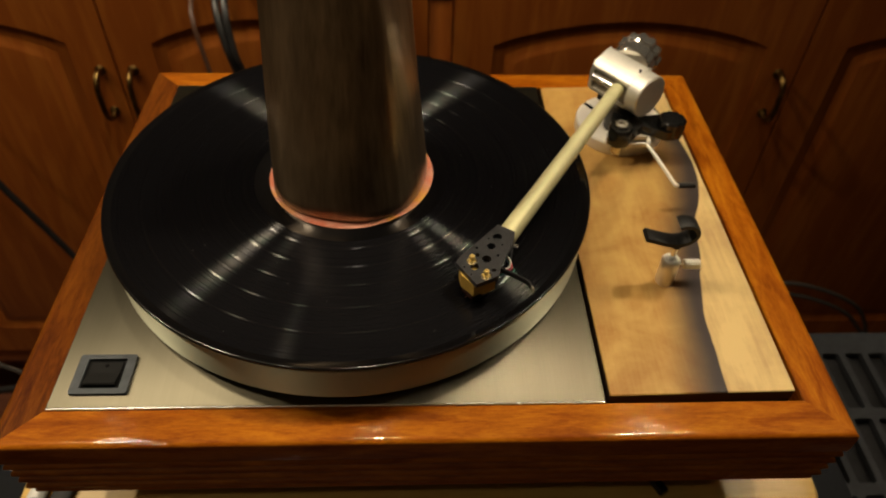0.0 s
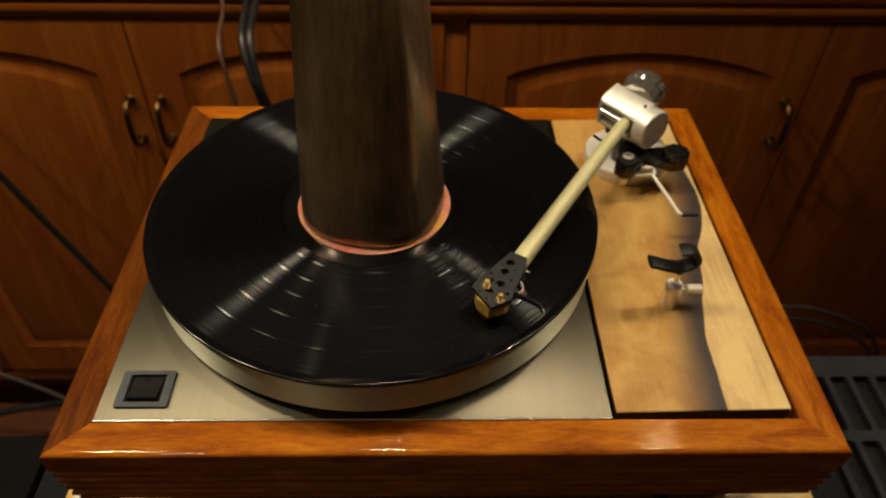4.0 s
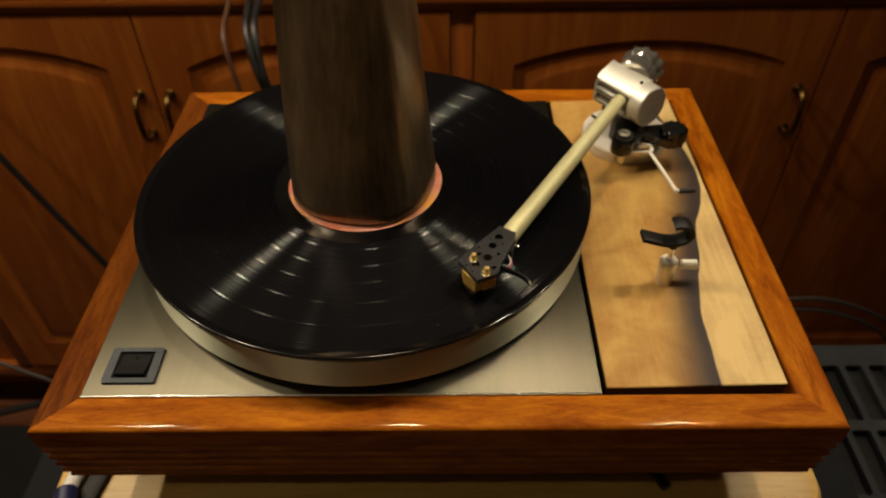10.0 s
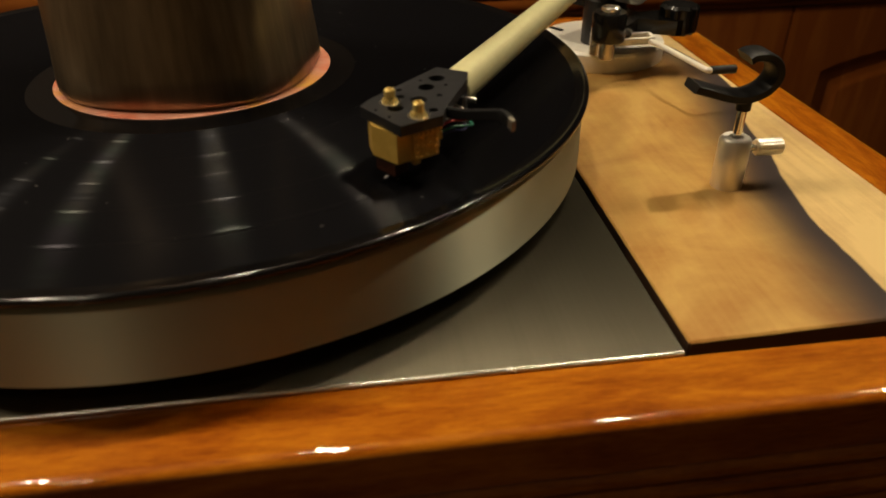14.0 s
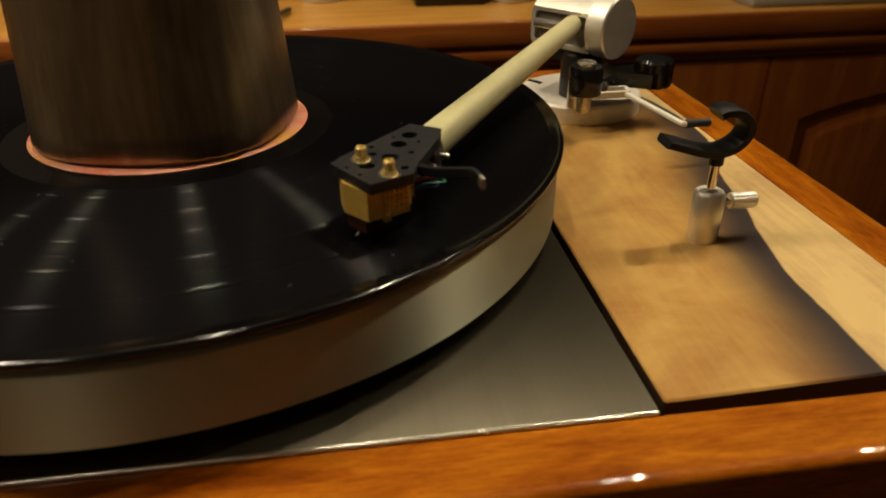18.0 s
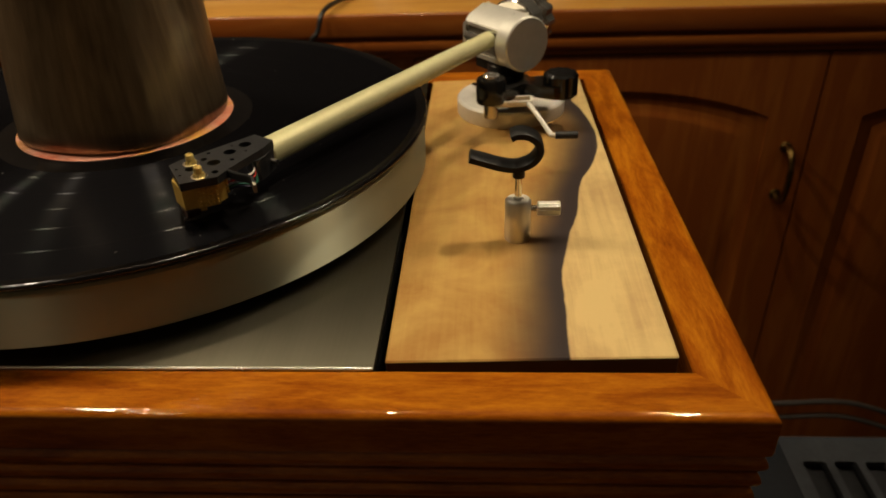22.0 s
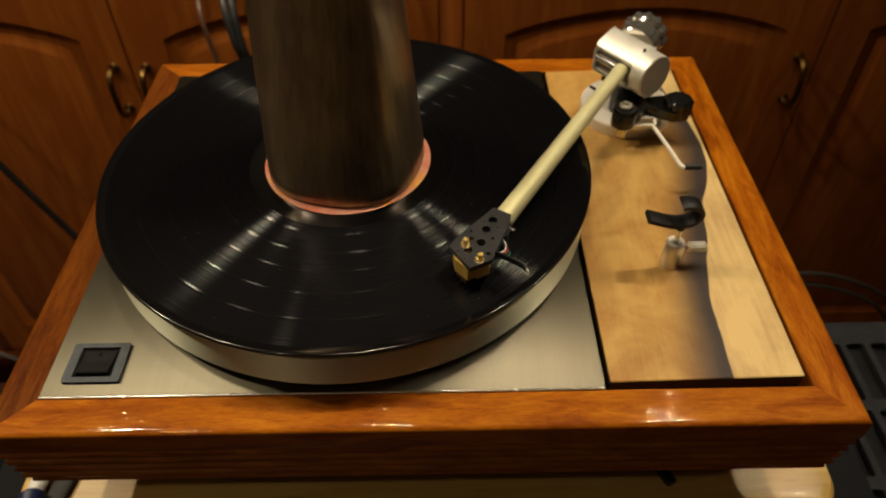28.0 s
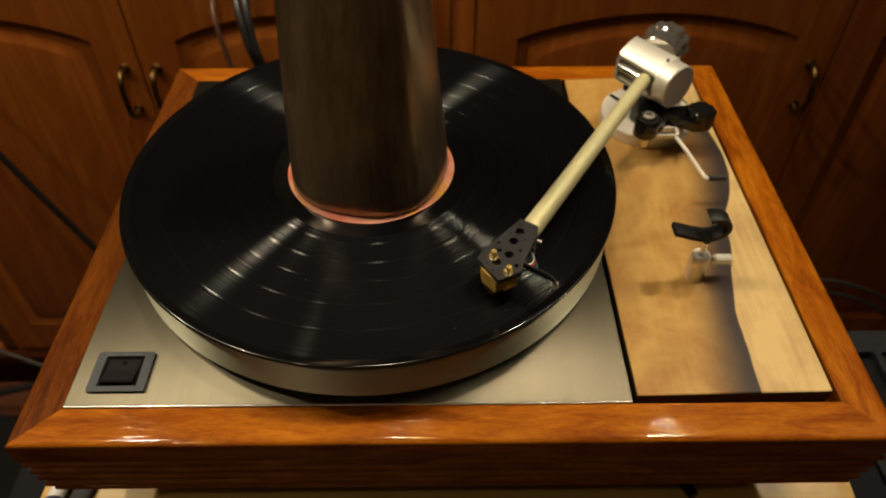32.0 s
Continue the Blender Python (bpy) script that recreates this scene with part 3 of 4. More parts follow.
def rounded(x0, x1, y0, y1, r, seg=6):
    out = []
    for cx, cy, start in ((x1 - r, y1 - r, 0), (x0 + r, y1 - r, 90), (x0 + r, y0 + r, 180), (x1 - r, y0 + r, 270)):
        out += [(cx + r * math.cos(radians(start + 90 * k / seg)), cy + r * math.sin(radians(start + 90 * k / seg))) for k in range(seg + 1)]
    return out


def ribbon(line, width, thick, axis=(0, 1, 0), bm=None):
    """A flat bar of that width along axis, bent along a line."""
    bm = bm or bmesh.new()
    line = [Vector(p) for p in line]
    axis = Vector(axis)
    rings = []
    for n, p in enumerate(line):
        way = (line[min(n + 1, len(line) - 1)] - line[max(n - 1, 0)]).normalized()
        out = way.cross(axis).normalized()
        rings.append([bm.verts.new(p + axis * (a * width / 2) + out * (b * thick / 2)) for a, b in ((-1, -0.7), (-0.8, -1), (0.8, -1), (1, -0.7), (1, 0.7), (0.8, 1), (-0.8, 1), (-1, 0.7))])
    for a, b in zip(rings, rings[1:]):
        for k in range(8):
            bm.faces.new((a[k], a[(k + 1) % 8], b[(k + 1) % 8], b[k]))
    bm.faces.new(rings[0][::-1])
    bm.faces.new(rings[-1])
    return bm

# ---- the room ----
FLOOR = -TOP
room = (-2.2, 2.2, -2.2, 1.15)
# unseen back wall, split so its dark lower part dims the plate's reflections
solo("wall_back_upper", box(room[0], room[1], 1.15, 1.25, 1.20, 1.46), paint, "unseen lighter upper wall for reflections from above", "wall", "structure", smooth=False)
solo("wall_back", box(room[0], room[1], 1.15, 1.25, FLOOR, 1.20), unseen_dark_paint, "unseen dark wall that dims reflections in the top plate", "wall", "structure", smooth=False)
# unseen walls; the front one is kept pale to bounce light back
for name, b in (("wall_front", (room[0], room[1], -2.3, -2.2)),
                ("wall_left", (-2.3, -2.2, -2.3, 1.25)), ("wall_right", (2.2, 2.3, -2.3, 1.25))):
    solo(name, box(*b, FLOOR, 1.46), bounce_paint if name == "wall_front" else paint, "unseen plain room wall", "wall", "structure", smooth=False)
# unseen ceiling, its tone set for the fill light it returns
solo("ceiling", box(-2.3, 2.3, -2.3, 1.25, 1.46, 1.56), white_paint, "unseen cream flat ceiling", "ceiling", "structure", smooth=False)
floor = solo("floor", box(-2.3, 2.3, -2.3, 1.25, FLOOR - 0.1, FLOOR - 0.012), slot_black, "dark reddish wooden plank floor", "floor", "structure", smooth=False)

# ---- fitted cabinet behind the turntable ----
CAB = 0.555         # front of the doors
DOOR_TOP, DOOR_LOW = -0.106, -0.89


def arch_outline(x0, x1, z0, z1, rise, seg=18):
    """An upright panel with a flat-shouldered arched top, as (x, z)."""
    out = [(x1, z0), (x1, z1 - rise)]
    for k in range(1, seg):
        u = k / seg
        out.append((x1 + (x0 - x1) * u, z1 - rise + rise * math.sin(math.pi * u) ** 0.8))
    return out + [(x0, z1 - rise), (x0, z0)]


def shrink(outline, by):
    cx = sum(p[0] for p in outline) / len(outline)
    cz = (max(p[1] for p in outline) + min(p[1] for p in outline)) / 2
    hx, hz = (max(p[0] for p in outline) - min(p[0] for p in outline)) / 2, (max(p[1] for p in outline) - min(p[1] for p in outline)) / 2
    return [(cx + (p[0] - cx) * (1 - by / hx), cz + (p[1] - cz) * (1 - by / hz)) for p in outline]


UPRIGHT = Matrix(((1, 0, 0, 0), (0, 0, 1, 0), (0, 1, 0, 0), (0, 0, 0, 1)))


def field(loops):
    """A raised panel: borders from loop to loop, each an outline and its depth, and the flat field inside."""
    bm = bmesh.new()
    first, depth = loops[0]
    rings = [[bm.verts.new((p[0], depth + 0.006, p[1])) for p in first]]
    rings += [[bm.verts.new((p[0], y, p[1])) for p in outline] for outline, y in loops]
    for a, b in zip(rings, rings[1:]):
        for n in range(len(a)):
            m = (n + 1) % len(a)
            bm.faces.new((a[n], a[m], b[m], b[n]))
    bm.faces.new(rings[-1])
    return bm


cabinet = thing("cabinet", 0.0, 0.9, FLOOR, "brown stained wooden fitted cabinet with arched panel doors", "cabinet")
part("carcass", box(-1.32, 1.7, CAB + 0.022, 1.145, -0.91, -0.099), oak_x, cabinet)
part("plinth_board", box(-1.3, 1.68, CAB + 0.07, CAB + 0.09, FLOOR, -0.911), oak_x, cabinet)
for x in (-0.855, 0.077, 1.155):
    part("face_stile", box(x - 0.016, x + 0.016, CAB + 0.004, CAB + 0.0215, -0.909, -0.100, 0.002), oak_up, cabinet)
part("base_rail", box(-1.32, 1.7, CAB + 0.004, CAB + 0.021, -0.935, -0.895, 0.002), oak_x, cabinet)
# worktop with a moulded front edge
part("worktop_edge", box(-1.34, 1.72, CAB - 0.0055, CAB + 0.03, -0.078, -0.0475, 0.004, 3), oak_x, cabinet)
part("worktop", box(-1.335, 1.715, CAB - 0.0035, 1.146, -0.0520, -0.047, 0.002, 2), counter_wood, cabinet, "golden brown wooden worktop")
part("frieze_rail", box(-1.32, 1.70, CAB + 0.001, CAB + 0.0215, -0.1045, -0.0990, 0.001), oak_x, cabinet)
part("worktop_moulding", box(-1.33, 1.71, CAB - 0.0040, CAB + 0.021, -0.0985, -0.0785, 0.006, 3), oak_x, cabinet)


def cabinet_door(x0, x1, handle_x):
    w = 0.057
    opening = arch_outline(x0 + w, x1 - w, DOOR_LOW + 0.075, DOOR_TOP - 0.046, 0.038)
    frame_bm = slab([(x0, DOOR_LOW), (x1, DOOR_LOW), (x1, DOOR_TOP), (x0, DOOR_TOP)], CAB, CAB + 0.020, [opening], turn=UPRIGHT)
    door = part("door", frame_bm, oak_up, cabinet, "wooden cabinet door with an arched raised panel", smooth=False)
    part("moulding", field([(shrink(opening, -0.001), CAB + 0.0005), (shrink(opening, 0.006), CAB + 0.0026)]), oak_up, door)
    panel = [(0.006, 0.0036), (0.022, 0.0022), (0.027, 0.0014), (0.030, 0.0002), (0.034, -0.0004)]
    part("panel", field([(shrink(opening, by), CAB + y) for by, y in panel]), oak_up, door)
    z1, z0 = -0.231, -0.300
    handle = part("handle", hose([(handle_x, CAB, z1), (handle_x, CAB - 0.018, z1 + 0.002), (handle_x, CAB - 0.03, z1 - 0.01), (handle_x, CAB - 0.033, (z0 + z1) / 2),
                                  (handle_x, CAB - 0.03, z0 + 0.01), (handle_x, CAB - 0.018, z0 - 0.002), (handle_x, CAB, z0)], 0.0042), brass_handle, door, "dark brass bow handle")
    for z in (z0, z1):
        part("rosette", bar((handle_x, CAB - 0.005, z), (handle_x, CAB - 0.0005, z), 0.008, ends=0.002), brass_handle, handle)


cabinet_door(-0.838, -0.3845, -0.405)
cabinet_door(-0.3815, 0.0590, -0.359)
cabinet_door(0.0950, 0.6040, 0.576)
cabinet_door(0.6070, 1.1370, 1.105)

# ---- small things on the worktop ----
WT = -0.047


def cup(x, y, r, h, mats, label, category):
    t = thing(category.replace(" ", "_"), x, y, WT, label, category)
    part("body", lathe([(0, WT), (r * 0.8, WT), (r, WT + h * 0.2), (r, WT + h), (r * 0.9, WT + h), (r * 0.88, WT + 0.006), (0, WT + 0.006)], x, y, 28), mats, t)
    return t


tub = cup(-0.408, 0.562, 0.012, 0.014, white_thing, "small white plastic cap lying on the worktop", "stopper")
cup(-0.552, 0.600, 0.022, 0.07, blue_grey, "blue-grey ceramic cup on the worktop", "cup")
solo("black_case", box(-0.53, -0.465, 0.625, 0.71, WT, WT + 0.05, 0.004), black_rubber, "small matt black case on the worktop", "case")
solo("black_pouch", box(0.068, 0.140, 0.725, 0.80, WT, WT + 0.05, 0.012, 3), black_rubber, "soft black pouch on the worktop", "pouch")
cup(-0.325, 0.585, 0.014, 0.02, red_plastic, "small red plastic lid on the worktop", "lid")
solo("black_box", box(0.165, 0.255, 0.645, 0.735, WT, WT + 0.05, 0.003), black_gloss, "small black plastic box on the worktop", "box")
t = thing("jar", 0.292, 0.675, WT, "white glass jar with a metal lid on the worktop", "jar")
part("body", lathe([(0, WT), (0.028, WT), (0.03, WT + 0.005), (0.03, WT + 0.06), (0.024, WT + 0.068), (0, WT + 0.068)], 0.292, 0.675, 28), white_thing, t)
part("lid", lathe([(0.0255, WT + 0.068), (0.0255, WT + 0.08), (0, WT + 0.081)], 0.292, 0.675, 28), steel, t, "brushed metal lid")
t = thing("bottle", 0.050, 0.715, WT, "white plastic bottle with a white cap on the worktop", "bottle")
part("body", lathe([(0, WT), (0.026, WT), (0.028, WT + 0.004), (0.028, WT + 0.09), (0.012, WT + 0.11), (0.012, WT + 0.13)], 0.050, 0.715, 28), white_thing, t)
part("cap", lathe([(0.014, WT + 0.12), (0.014, WT + 0.14), (0, WT + 0.141)], 0.050, 0.715, 20), white_thing, t, "white screw cap")
solo("folded_cloth", box(0.37, 0.50, 0.66, 0.80, WT, WT + 0.016, 0.006, 3), white_thing, "folded off-white cloth lying on the worktop", "cloth")
t = thing("letter_tray", 0.74, 0.69, WT, "pale grey flat tray on the worktop", "tray")
part("base", box(0.575, 0.90, 0.57, 0.80, WT, WT + 0.012, 0.003), pale_grey, t)
part("rim", slab(rounded(0.575, 0.90, 0.57, 0.80, 0.01), WT + 0.012, WT + 0.03, [rounded(0.583, 0.892, 0.578, 0.792, 0.006)]), pale_grey, t, smooth=False)
t = thing("small_amplifier", -0.668, 0.66, WT, "small black device with silver knobs on the worktop", "amplifier")
part("case", box(-0.718, -0.618, 0.598, 0.74, WT + 0.006, WT + 0.07, 0.004), black_gloss, t)
for x in (-0.70, -0.636):
    for y in (0.615, 0.72):
        part("foot", lathe([(0, WT), (0.008, WT), (0.008, WT + 0.0065), (0, WT + 0.0065)], x, y, 12), black_rubber, t)
for x in (-0.70, -0.668, -0.636):
    part("knob", bar((x, 0.586, WT + 0.036), (x, 0.598, WT + 0.036), 0.009, ends=0.002), steel, t, "silver knob")

t = thing("magazine_stack", -0.135, 0.735, WT, "two pale grey magazines lying on the worktop", "magazine")
part("lower_magazine", box(-0.205, -0.062, 0.645, 0.835, WT, WT + 0.007, 0.001), pale_grey, t)
upper = box(-0.200, -0.072, 0.652, 0.828, WT + 0.0072, WT + 0.013, 0.001)
bmesh.ops.rotate(upper, verts=upper.verts, cent=(-0.135, 0.74, 0), matrix=Matrix.Rotation(radians(4), 3, "Z"))
part("upper_magazine", upper, white_thing, t, "off-white upper magazine")
bag = box(-0.90, -0.755, 0.625, 0.77, WT, WT + 0.085, 0.03, 4)
for v in bag.verts:             # slumped sides and a sagging top
    sag = (v.co.z - WT) / 0.085
    v.co.x += 0.018 * sag * math.sin(31 * v.co.y)
    v.co.z -= 0.02 * sag * (0.5 + 0.5 * math.sin(45 * v.co.x + 20 * v.co.y))
solo("black_bag", bag, black_rubber, "slumped black fabric bag on the worktop", "bag")
cup(-0.742, 0.600, 0.016, 0.028, red_plastic, "small red plastic tub on the worktop", "tub")
tissue = bmesh.new()
bmesh.ops.create_icosphere(tissue, subdivisions=3, radius=0.026)
for v in tissue.verts:
    v.co = v.co * (1 + 0.35 * noise.noise(v.co * 60)) + Vector((-0.585, 0.655, 0))
    v.co.z = WT + max(0.0, v.co.z + 0.016) * 0.9
solo("tissue", tissue, white_thing, "crumpled white paper tissue on the worktop", "tissue", smooth=False)

# ---- cables behind and beside the rack ----
solo("signal_cable", hose([(-0.205, 0.62, -0.041), (-0.206, 0.545, -0.036), (-0.192, 0.50, -0.05), (-0.188, 0.43, -0.065), (-0.178, 0.40, -0.102), (-0.168, 0.395, -0.149), (-0.15, 0.37, -0.26), (-0.14, 0.26, -0.5)], 0.0045), cable_black,
     "black signal cable hanging over the worktop edge", "cable", group="cables behind the turntable")
solo("signal_cable", hose([(-0.190, 0.62, -0.041), (-0.192, 0.545, -0.036), (-0.180, 0.50, -0.05), (-0.178, 0.43, -0.065), (-0.170, 0.40, -0.11), (-0.160, 0.395, -0.155), (-0.14, 0.37, -0.27), (-0.12, 0.26, -0.5)], 0.0045), cable_black,
     "black signal cable hanging over the worktop edge", "cable", group="cables behind the turntable")
solo("thin_cable", hose([(-0.232, 0.62, -0.043), (-0.240, 0.542, -0.038), (-0.224, 0.50, -0.06), (-0.215, 0.42, -0.075), (-0.203, 0.40, -0.14), (-0.18, 0.38, -0.28), (-0.17, 0.3, -0.5)], 0.0028), cable_rose,
     "thin rose-grey cable hanging over the worktop edge", "cable", group="cables behind the turntable")
solo("thin_cable", hose([(0.01, 0.64, -0.043), (-0.010, 0.545, -0.039), (-0.018, 0.524, -0.06), (-0.034, 0.52, -0.10), (-0.05, 0.50, -0.3), (-0.06, 0.45, -0.6)], 0.003), cable_black,
     "thin black cable hanging over the worktop edge", "cable", group="cables behind the turntable")
solo("power_cable", hose([(-0.76, 0.62, -0.041), (-0.735, 0.54, -0.037), (-0.70, 0.51, -0.09), (-0.655, 0.495, -0.18), (-0.628, 0.48, -0.233), (-0.577, 0.48, -0.383), (-0.512, 0.48, -0.563), (-0.42, 0.46, -0.80), (-0.36, 0.44, FLOOR + 0.006)], 0.0052), cable_black,
     "black power cable slung across the cabinet doors", "cable", group="cables behind the turntable")
solo("grey_cable", hose([(-1.15, 0.47, -0.62), (-0.864, 0.47, -0.747), (-0.774, 0.47, -0.806), (-0.703, 0.47, -0.867), (-0.60, 0.46, -0.95), (-0.4, 0.44, FLOOR + 0.004)], 0.004), cable_grey,
     "grey cable trailing along the cabinet foot", "cable")
solo("dark_cable", hose([(-1.1, 0.42, FLOOR + 0.009), (-0.985, 0.47, -1.0), (-0.88, 0.47, -0.94), (-0.72, 0.48, -0.91), (-0.58, 0.48, -0.95), (-0.4, 0.44, FLOOR + 0.008)], 0.008), cable_black,
     "thick black cable lying in a heap on the floor", "cable")
solo("blue_cable", hose([(-1.0, 0.42, FLOOR + 0.004), (-0.93, 0.43, -1.0), (-0.89, 0.44, -0.96), (-0.86, 0.44, -0.98), (-0.84, 0.42, FLOOR + 0.004)], 0.003), navy, "thin dark blue cable on the floor", "cable")
for dz in (0.0, -0.028):
    solo("white_cable", hose([(0.45, 0.47, -0.66 + dz), (0.55, 0.47, -0.615 + dz), (0.63, 0.47, -0.607 + dz), (0.72, 0.47, -0.606 + dz), (0.82, 0.47, -0.646 + dz), (0.88, 0.47, -0.70 + dz), (0.92, 0.47, -0.80), (0.94, 0.47, FLOOR + 0.004)], 0.004), cable_grey,
         "pale grey cable looped beside the rack", "cable", group="pale cables beside the rack")

# ---- rack under the turntable ----
SH = -0.100
rack = thing("equipment_rack", 0.045, 0.0, FLOOR, "rack with a pale wooden shelf in a dark blue-grey frame", "rack")
top_shelf = bmesh.new()
ring = rounded(-0.207, 0.299, -0.172, 0.215, 0.022, 8)
rings = [[top_shelf.verts.new((0.046 + (x - 0.046) * k, 0.0215 + (y - 0.0215) * k, z)) for x, y in ring]
         for k, z in ((0.97, SH - 0.026), (0.995, SH - 0.023), (1.0, SH - 0.014), (0.995, SH - 0.005), (0.985, SH - 0.0015), (0.965, SH))]
for a, b in zip(rings, rings[1:]):
    for n in range(len(ring)):
        m = (n + 1) % len(ring)
        top_shelf.faces.new((a[n], a[m], b[m], b[n]))
top_shelf.faces.new(rings[0][::-1])
top_shelf.faces.new(rings[-1])
part("shelf", top_shelf, pale_wood, rack, "pale yellow wooden shelf with rounded edges")
for s, x0, x1 in ((-1, -0.240, -0.212), (1, 0.306, 0.334)):
    rail = part("side_rail", slab(rounded(x0, x1, -0.19, 0.16, 0.012), SH - 0.058, SH - 0.028), rack_paint, rack, smooth=False)
    for y in (-0.162, -0.046, 0.1):
        part("screw", lathe([(0.0045, SH - 0.028), (0.0040, SH - 0.0262), (0, SH - 0.0255)], (x0 + x1) / 2, y, 14), steel, rail, "small bright steel screw")
    for y in (-0.16, 0.13):
        part("post", box(x0 + 0.003, x1 - 0.003, y - 0.014, y + 0.014, FLOOR, SH - 0.0585, 0.003), rack_paint, rack)
for z in (-0.5, -0.9):
    part("lower_shelf", box(-0.208, 0.300, -0.16, 0.20, z, z + 0.02, 0.004), rack_paint, rack)
for z in (SH - 0.05, -0.49, -0.89):
    part("cross_bar", box(-0.211, 0.303, 0.12, 0.14, z - 0.008, z + 0.010, 0.002), rack_paint, rack)
part("cross_bar", box(-0.211, 0.303, -0.15, -0.13, SH - 0.055, SH - 0.030, 0.002), rack_paint, rack)


def vented_unit(name, x0, x1, y0, y1, top, label, slots):
    unit = thing(name, (x0 + x1) / 2, (y0 + y1) / 2, FLOOR, label, "equipment")
    part("body", box(x0, x1, y0, y1, FLOOR + 0.03, top - 0.012, 0.004), rack_inside if slots else slot_black, unit)
    for x in (x0 + 0.04, x1 - 0.04):
        for y in (y0 + 0.04, y1 - 0.04):
            part("foot", lathe([(0, FLOOR), (0.022, FLOOR), (0.02, FLOOR + 0.0305), (0, FLOOR + 0.0305)], x, y, 16), black_rubber, unit)
    holes = []
    if slots:
        y = y1 - 0.030
        while y - 0.075 > y0 + 0.03:
            x = x0 + 0.03
            while x + 0.016 < x1 - 0.03:
                holes.append(rounded(x, x + 0.0215, y - 0.078, y, 0.003, 2))
                x += 0.029
            y -= 0.092
    part("vent_grille", slab(rounded(x0 - 0.002, x1 + 0.002, y0 - 0.002, y1 + 0.002, 0.01, 4), top - 0.008, top, holes), grille_metal if slots else slot_black, unit, "dark grey vented top plate" if slots else "black top plate", smooth=False)


vented_unit("vented_unit", 0.456, 0.88, -0.30, 0.190, -0.386, "dark grey floor-standing unit with a slotted top", True)
vented_unit("equipment_tower", -0.90, -0.40, -0.42, 0.078, -0.386, "black floor-standing equipment box beside the rack", False)

# ---- small things on the shelf ----
t = thing("marker_pen", -0.188, -0.15, SH, "white marker pen with a dark blue cap on the shelf", "pen")
part("barrel", bar((-0.186, -0.120, SH + 0.0055), (-0.191, -0.155, SH + 0.0055), 0.0052, ends=0.001), white_thing, t)
part("cap", bar((-0.191, -0.155, SH + 0.0075), (-0.187, -0.169, SH + 0.0075), 0.0072, ends=0.002), navy, t, "dark blue cap")
solo("black_strap", ribbon(smooth_line([(-0.168, -0.09, SH + 0.0022), (-0.174, -0.13, SH + 0.0022), (-0.179, -0.160, SH + 0.0022)]), 0.012, 0.004, (1, 0, 0)), black_rubber, "flat black strap lying on the pale shelf", "strap")
solo("black_stick", bar((0.172, -0.105, SH + 0.0038), (0.195, -0.155, SH + 0.0038), 0.0036, ends=0.001), black_gloss, "thin black plastic stick lying on the pale shelf", "stick")

# ---- turntable ----
table = thing("turntable", 0.048, 0.005, SH, "turntable with a varnished red-brown wooden plinth and silver top plate", "turntable")
PX0, PX1, PY0, PY1 = -0.1730, 0.2703, -0.1713, 0.1744
profile = [(0.0218, -0.0135), (0.0218, -0.0006), (0.0212, 0.0), (0.0200, 0.0), (0.0037, 0.0), (0.0030, 0.0), (0.0017, -0.0002), (0.0008, -0.00065), (0.0002, -0.0014), (0.0, -0.0023), (0.0, -0.0032), (0.0, -0.0145), (0.0004, -0.0165), (0.0016, -0.0175)]
z = -0.0175
for n in range(4):
    d = 0.0016 + 0.0006 * n
    for k in range(5):
        a = math.pi * k / 4
        profile.append((d + 0.0006 * k / 4 - 0.0017 * math.sin(a), z - 0.0006 - 0.0072 * k / 4))
    z -= 0.0080
    profile.append((d + 0.0018, z))
profile += [(0.0046, -0.0505), (0.0038, -0.0520), (0.0040, -0.0540), (0.0055, -0.0550), (0.0218, -0.0550)]


def plinth_rail(side):
    bm = bmesh.new()
    rows = []
    for d, z in profile + [profile[0]]:
        corners = [(PX0 + d, PY0 + d), (PX1 - d, PY0 + d), (PX1 - d, PY1 - d), (PX0 + d, PY1 - d)]
        a, b = corners[side], corners[(side + 1) % 4]
        rows.append([bm.verts.new((a[0] + (b[0] - a[0]) * k, a[1] + (b[1] - a[1]) * k, z)) for k in (0, 1)])
    for p, q in zip(rows, rows[1:]):
        bm.faces.new((p[0], p[1], q[1], q[0]))
    return bm


plinth = part("plinth", box(PX0 + 0.0219, PX1 - 0.0219, PY0 + 0.0219, PY1 - 0.0219, -0.052, -0.0135), slot_black, table, "varnished red-brown wooden frame with reeded sides")
for side, wood_kind in enumerate((plinth_x, plinth_y, plinth_x, plinth_shaded)):
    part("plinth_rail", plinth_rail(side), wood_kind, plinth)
for x in (-0.125, 0.215):
    for y in (-0.098, 0.13):
        part("foot", lathe([(0, SH), (0.017, SH), (0.019, SH + 0.004), (0.019, SH + 0.034), (0.015, SH + 0.044), (0.015, -0.0545), (0, -0.0545)], x, y, 28), black_rubber, table, "round black rubber foot")
part("top_plate", box(-0.1512, 0.1409, -0.1494, 0.1526, -0.0025, 0.0012, 0.0007, 2), plate_metal, table, "brushed silver metal top plate")
part("plate_edge", bar((-0.1508, -0.1495, 0.0006), (0.1405, -0.1495, 0.0006), 0.0007, seg=12), edge_metal, table, "bright polished plate edge")
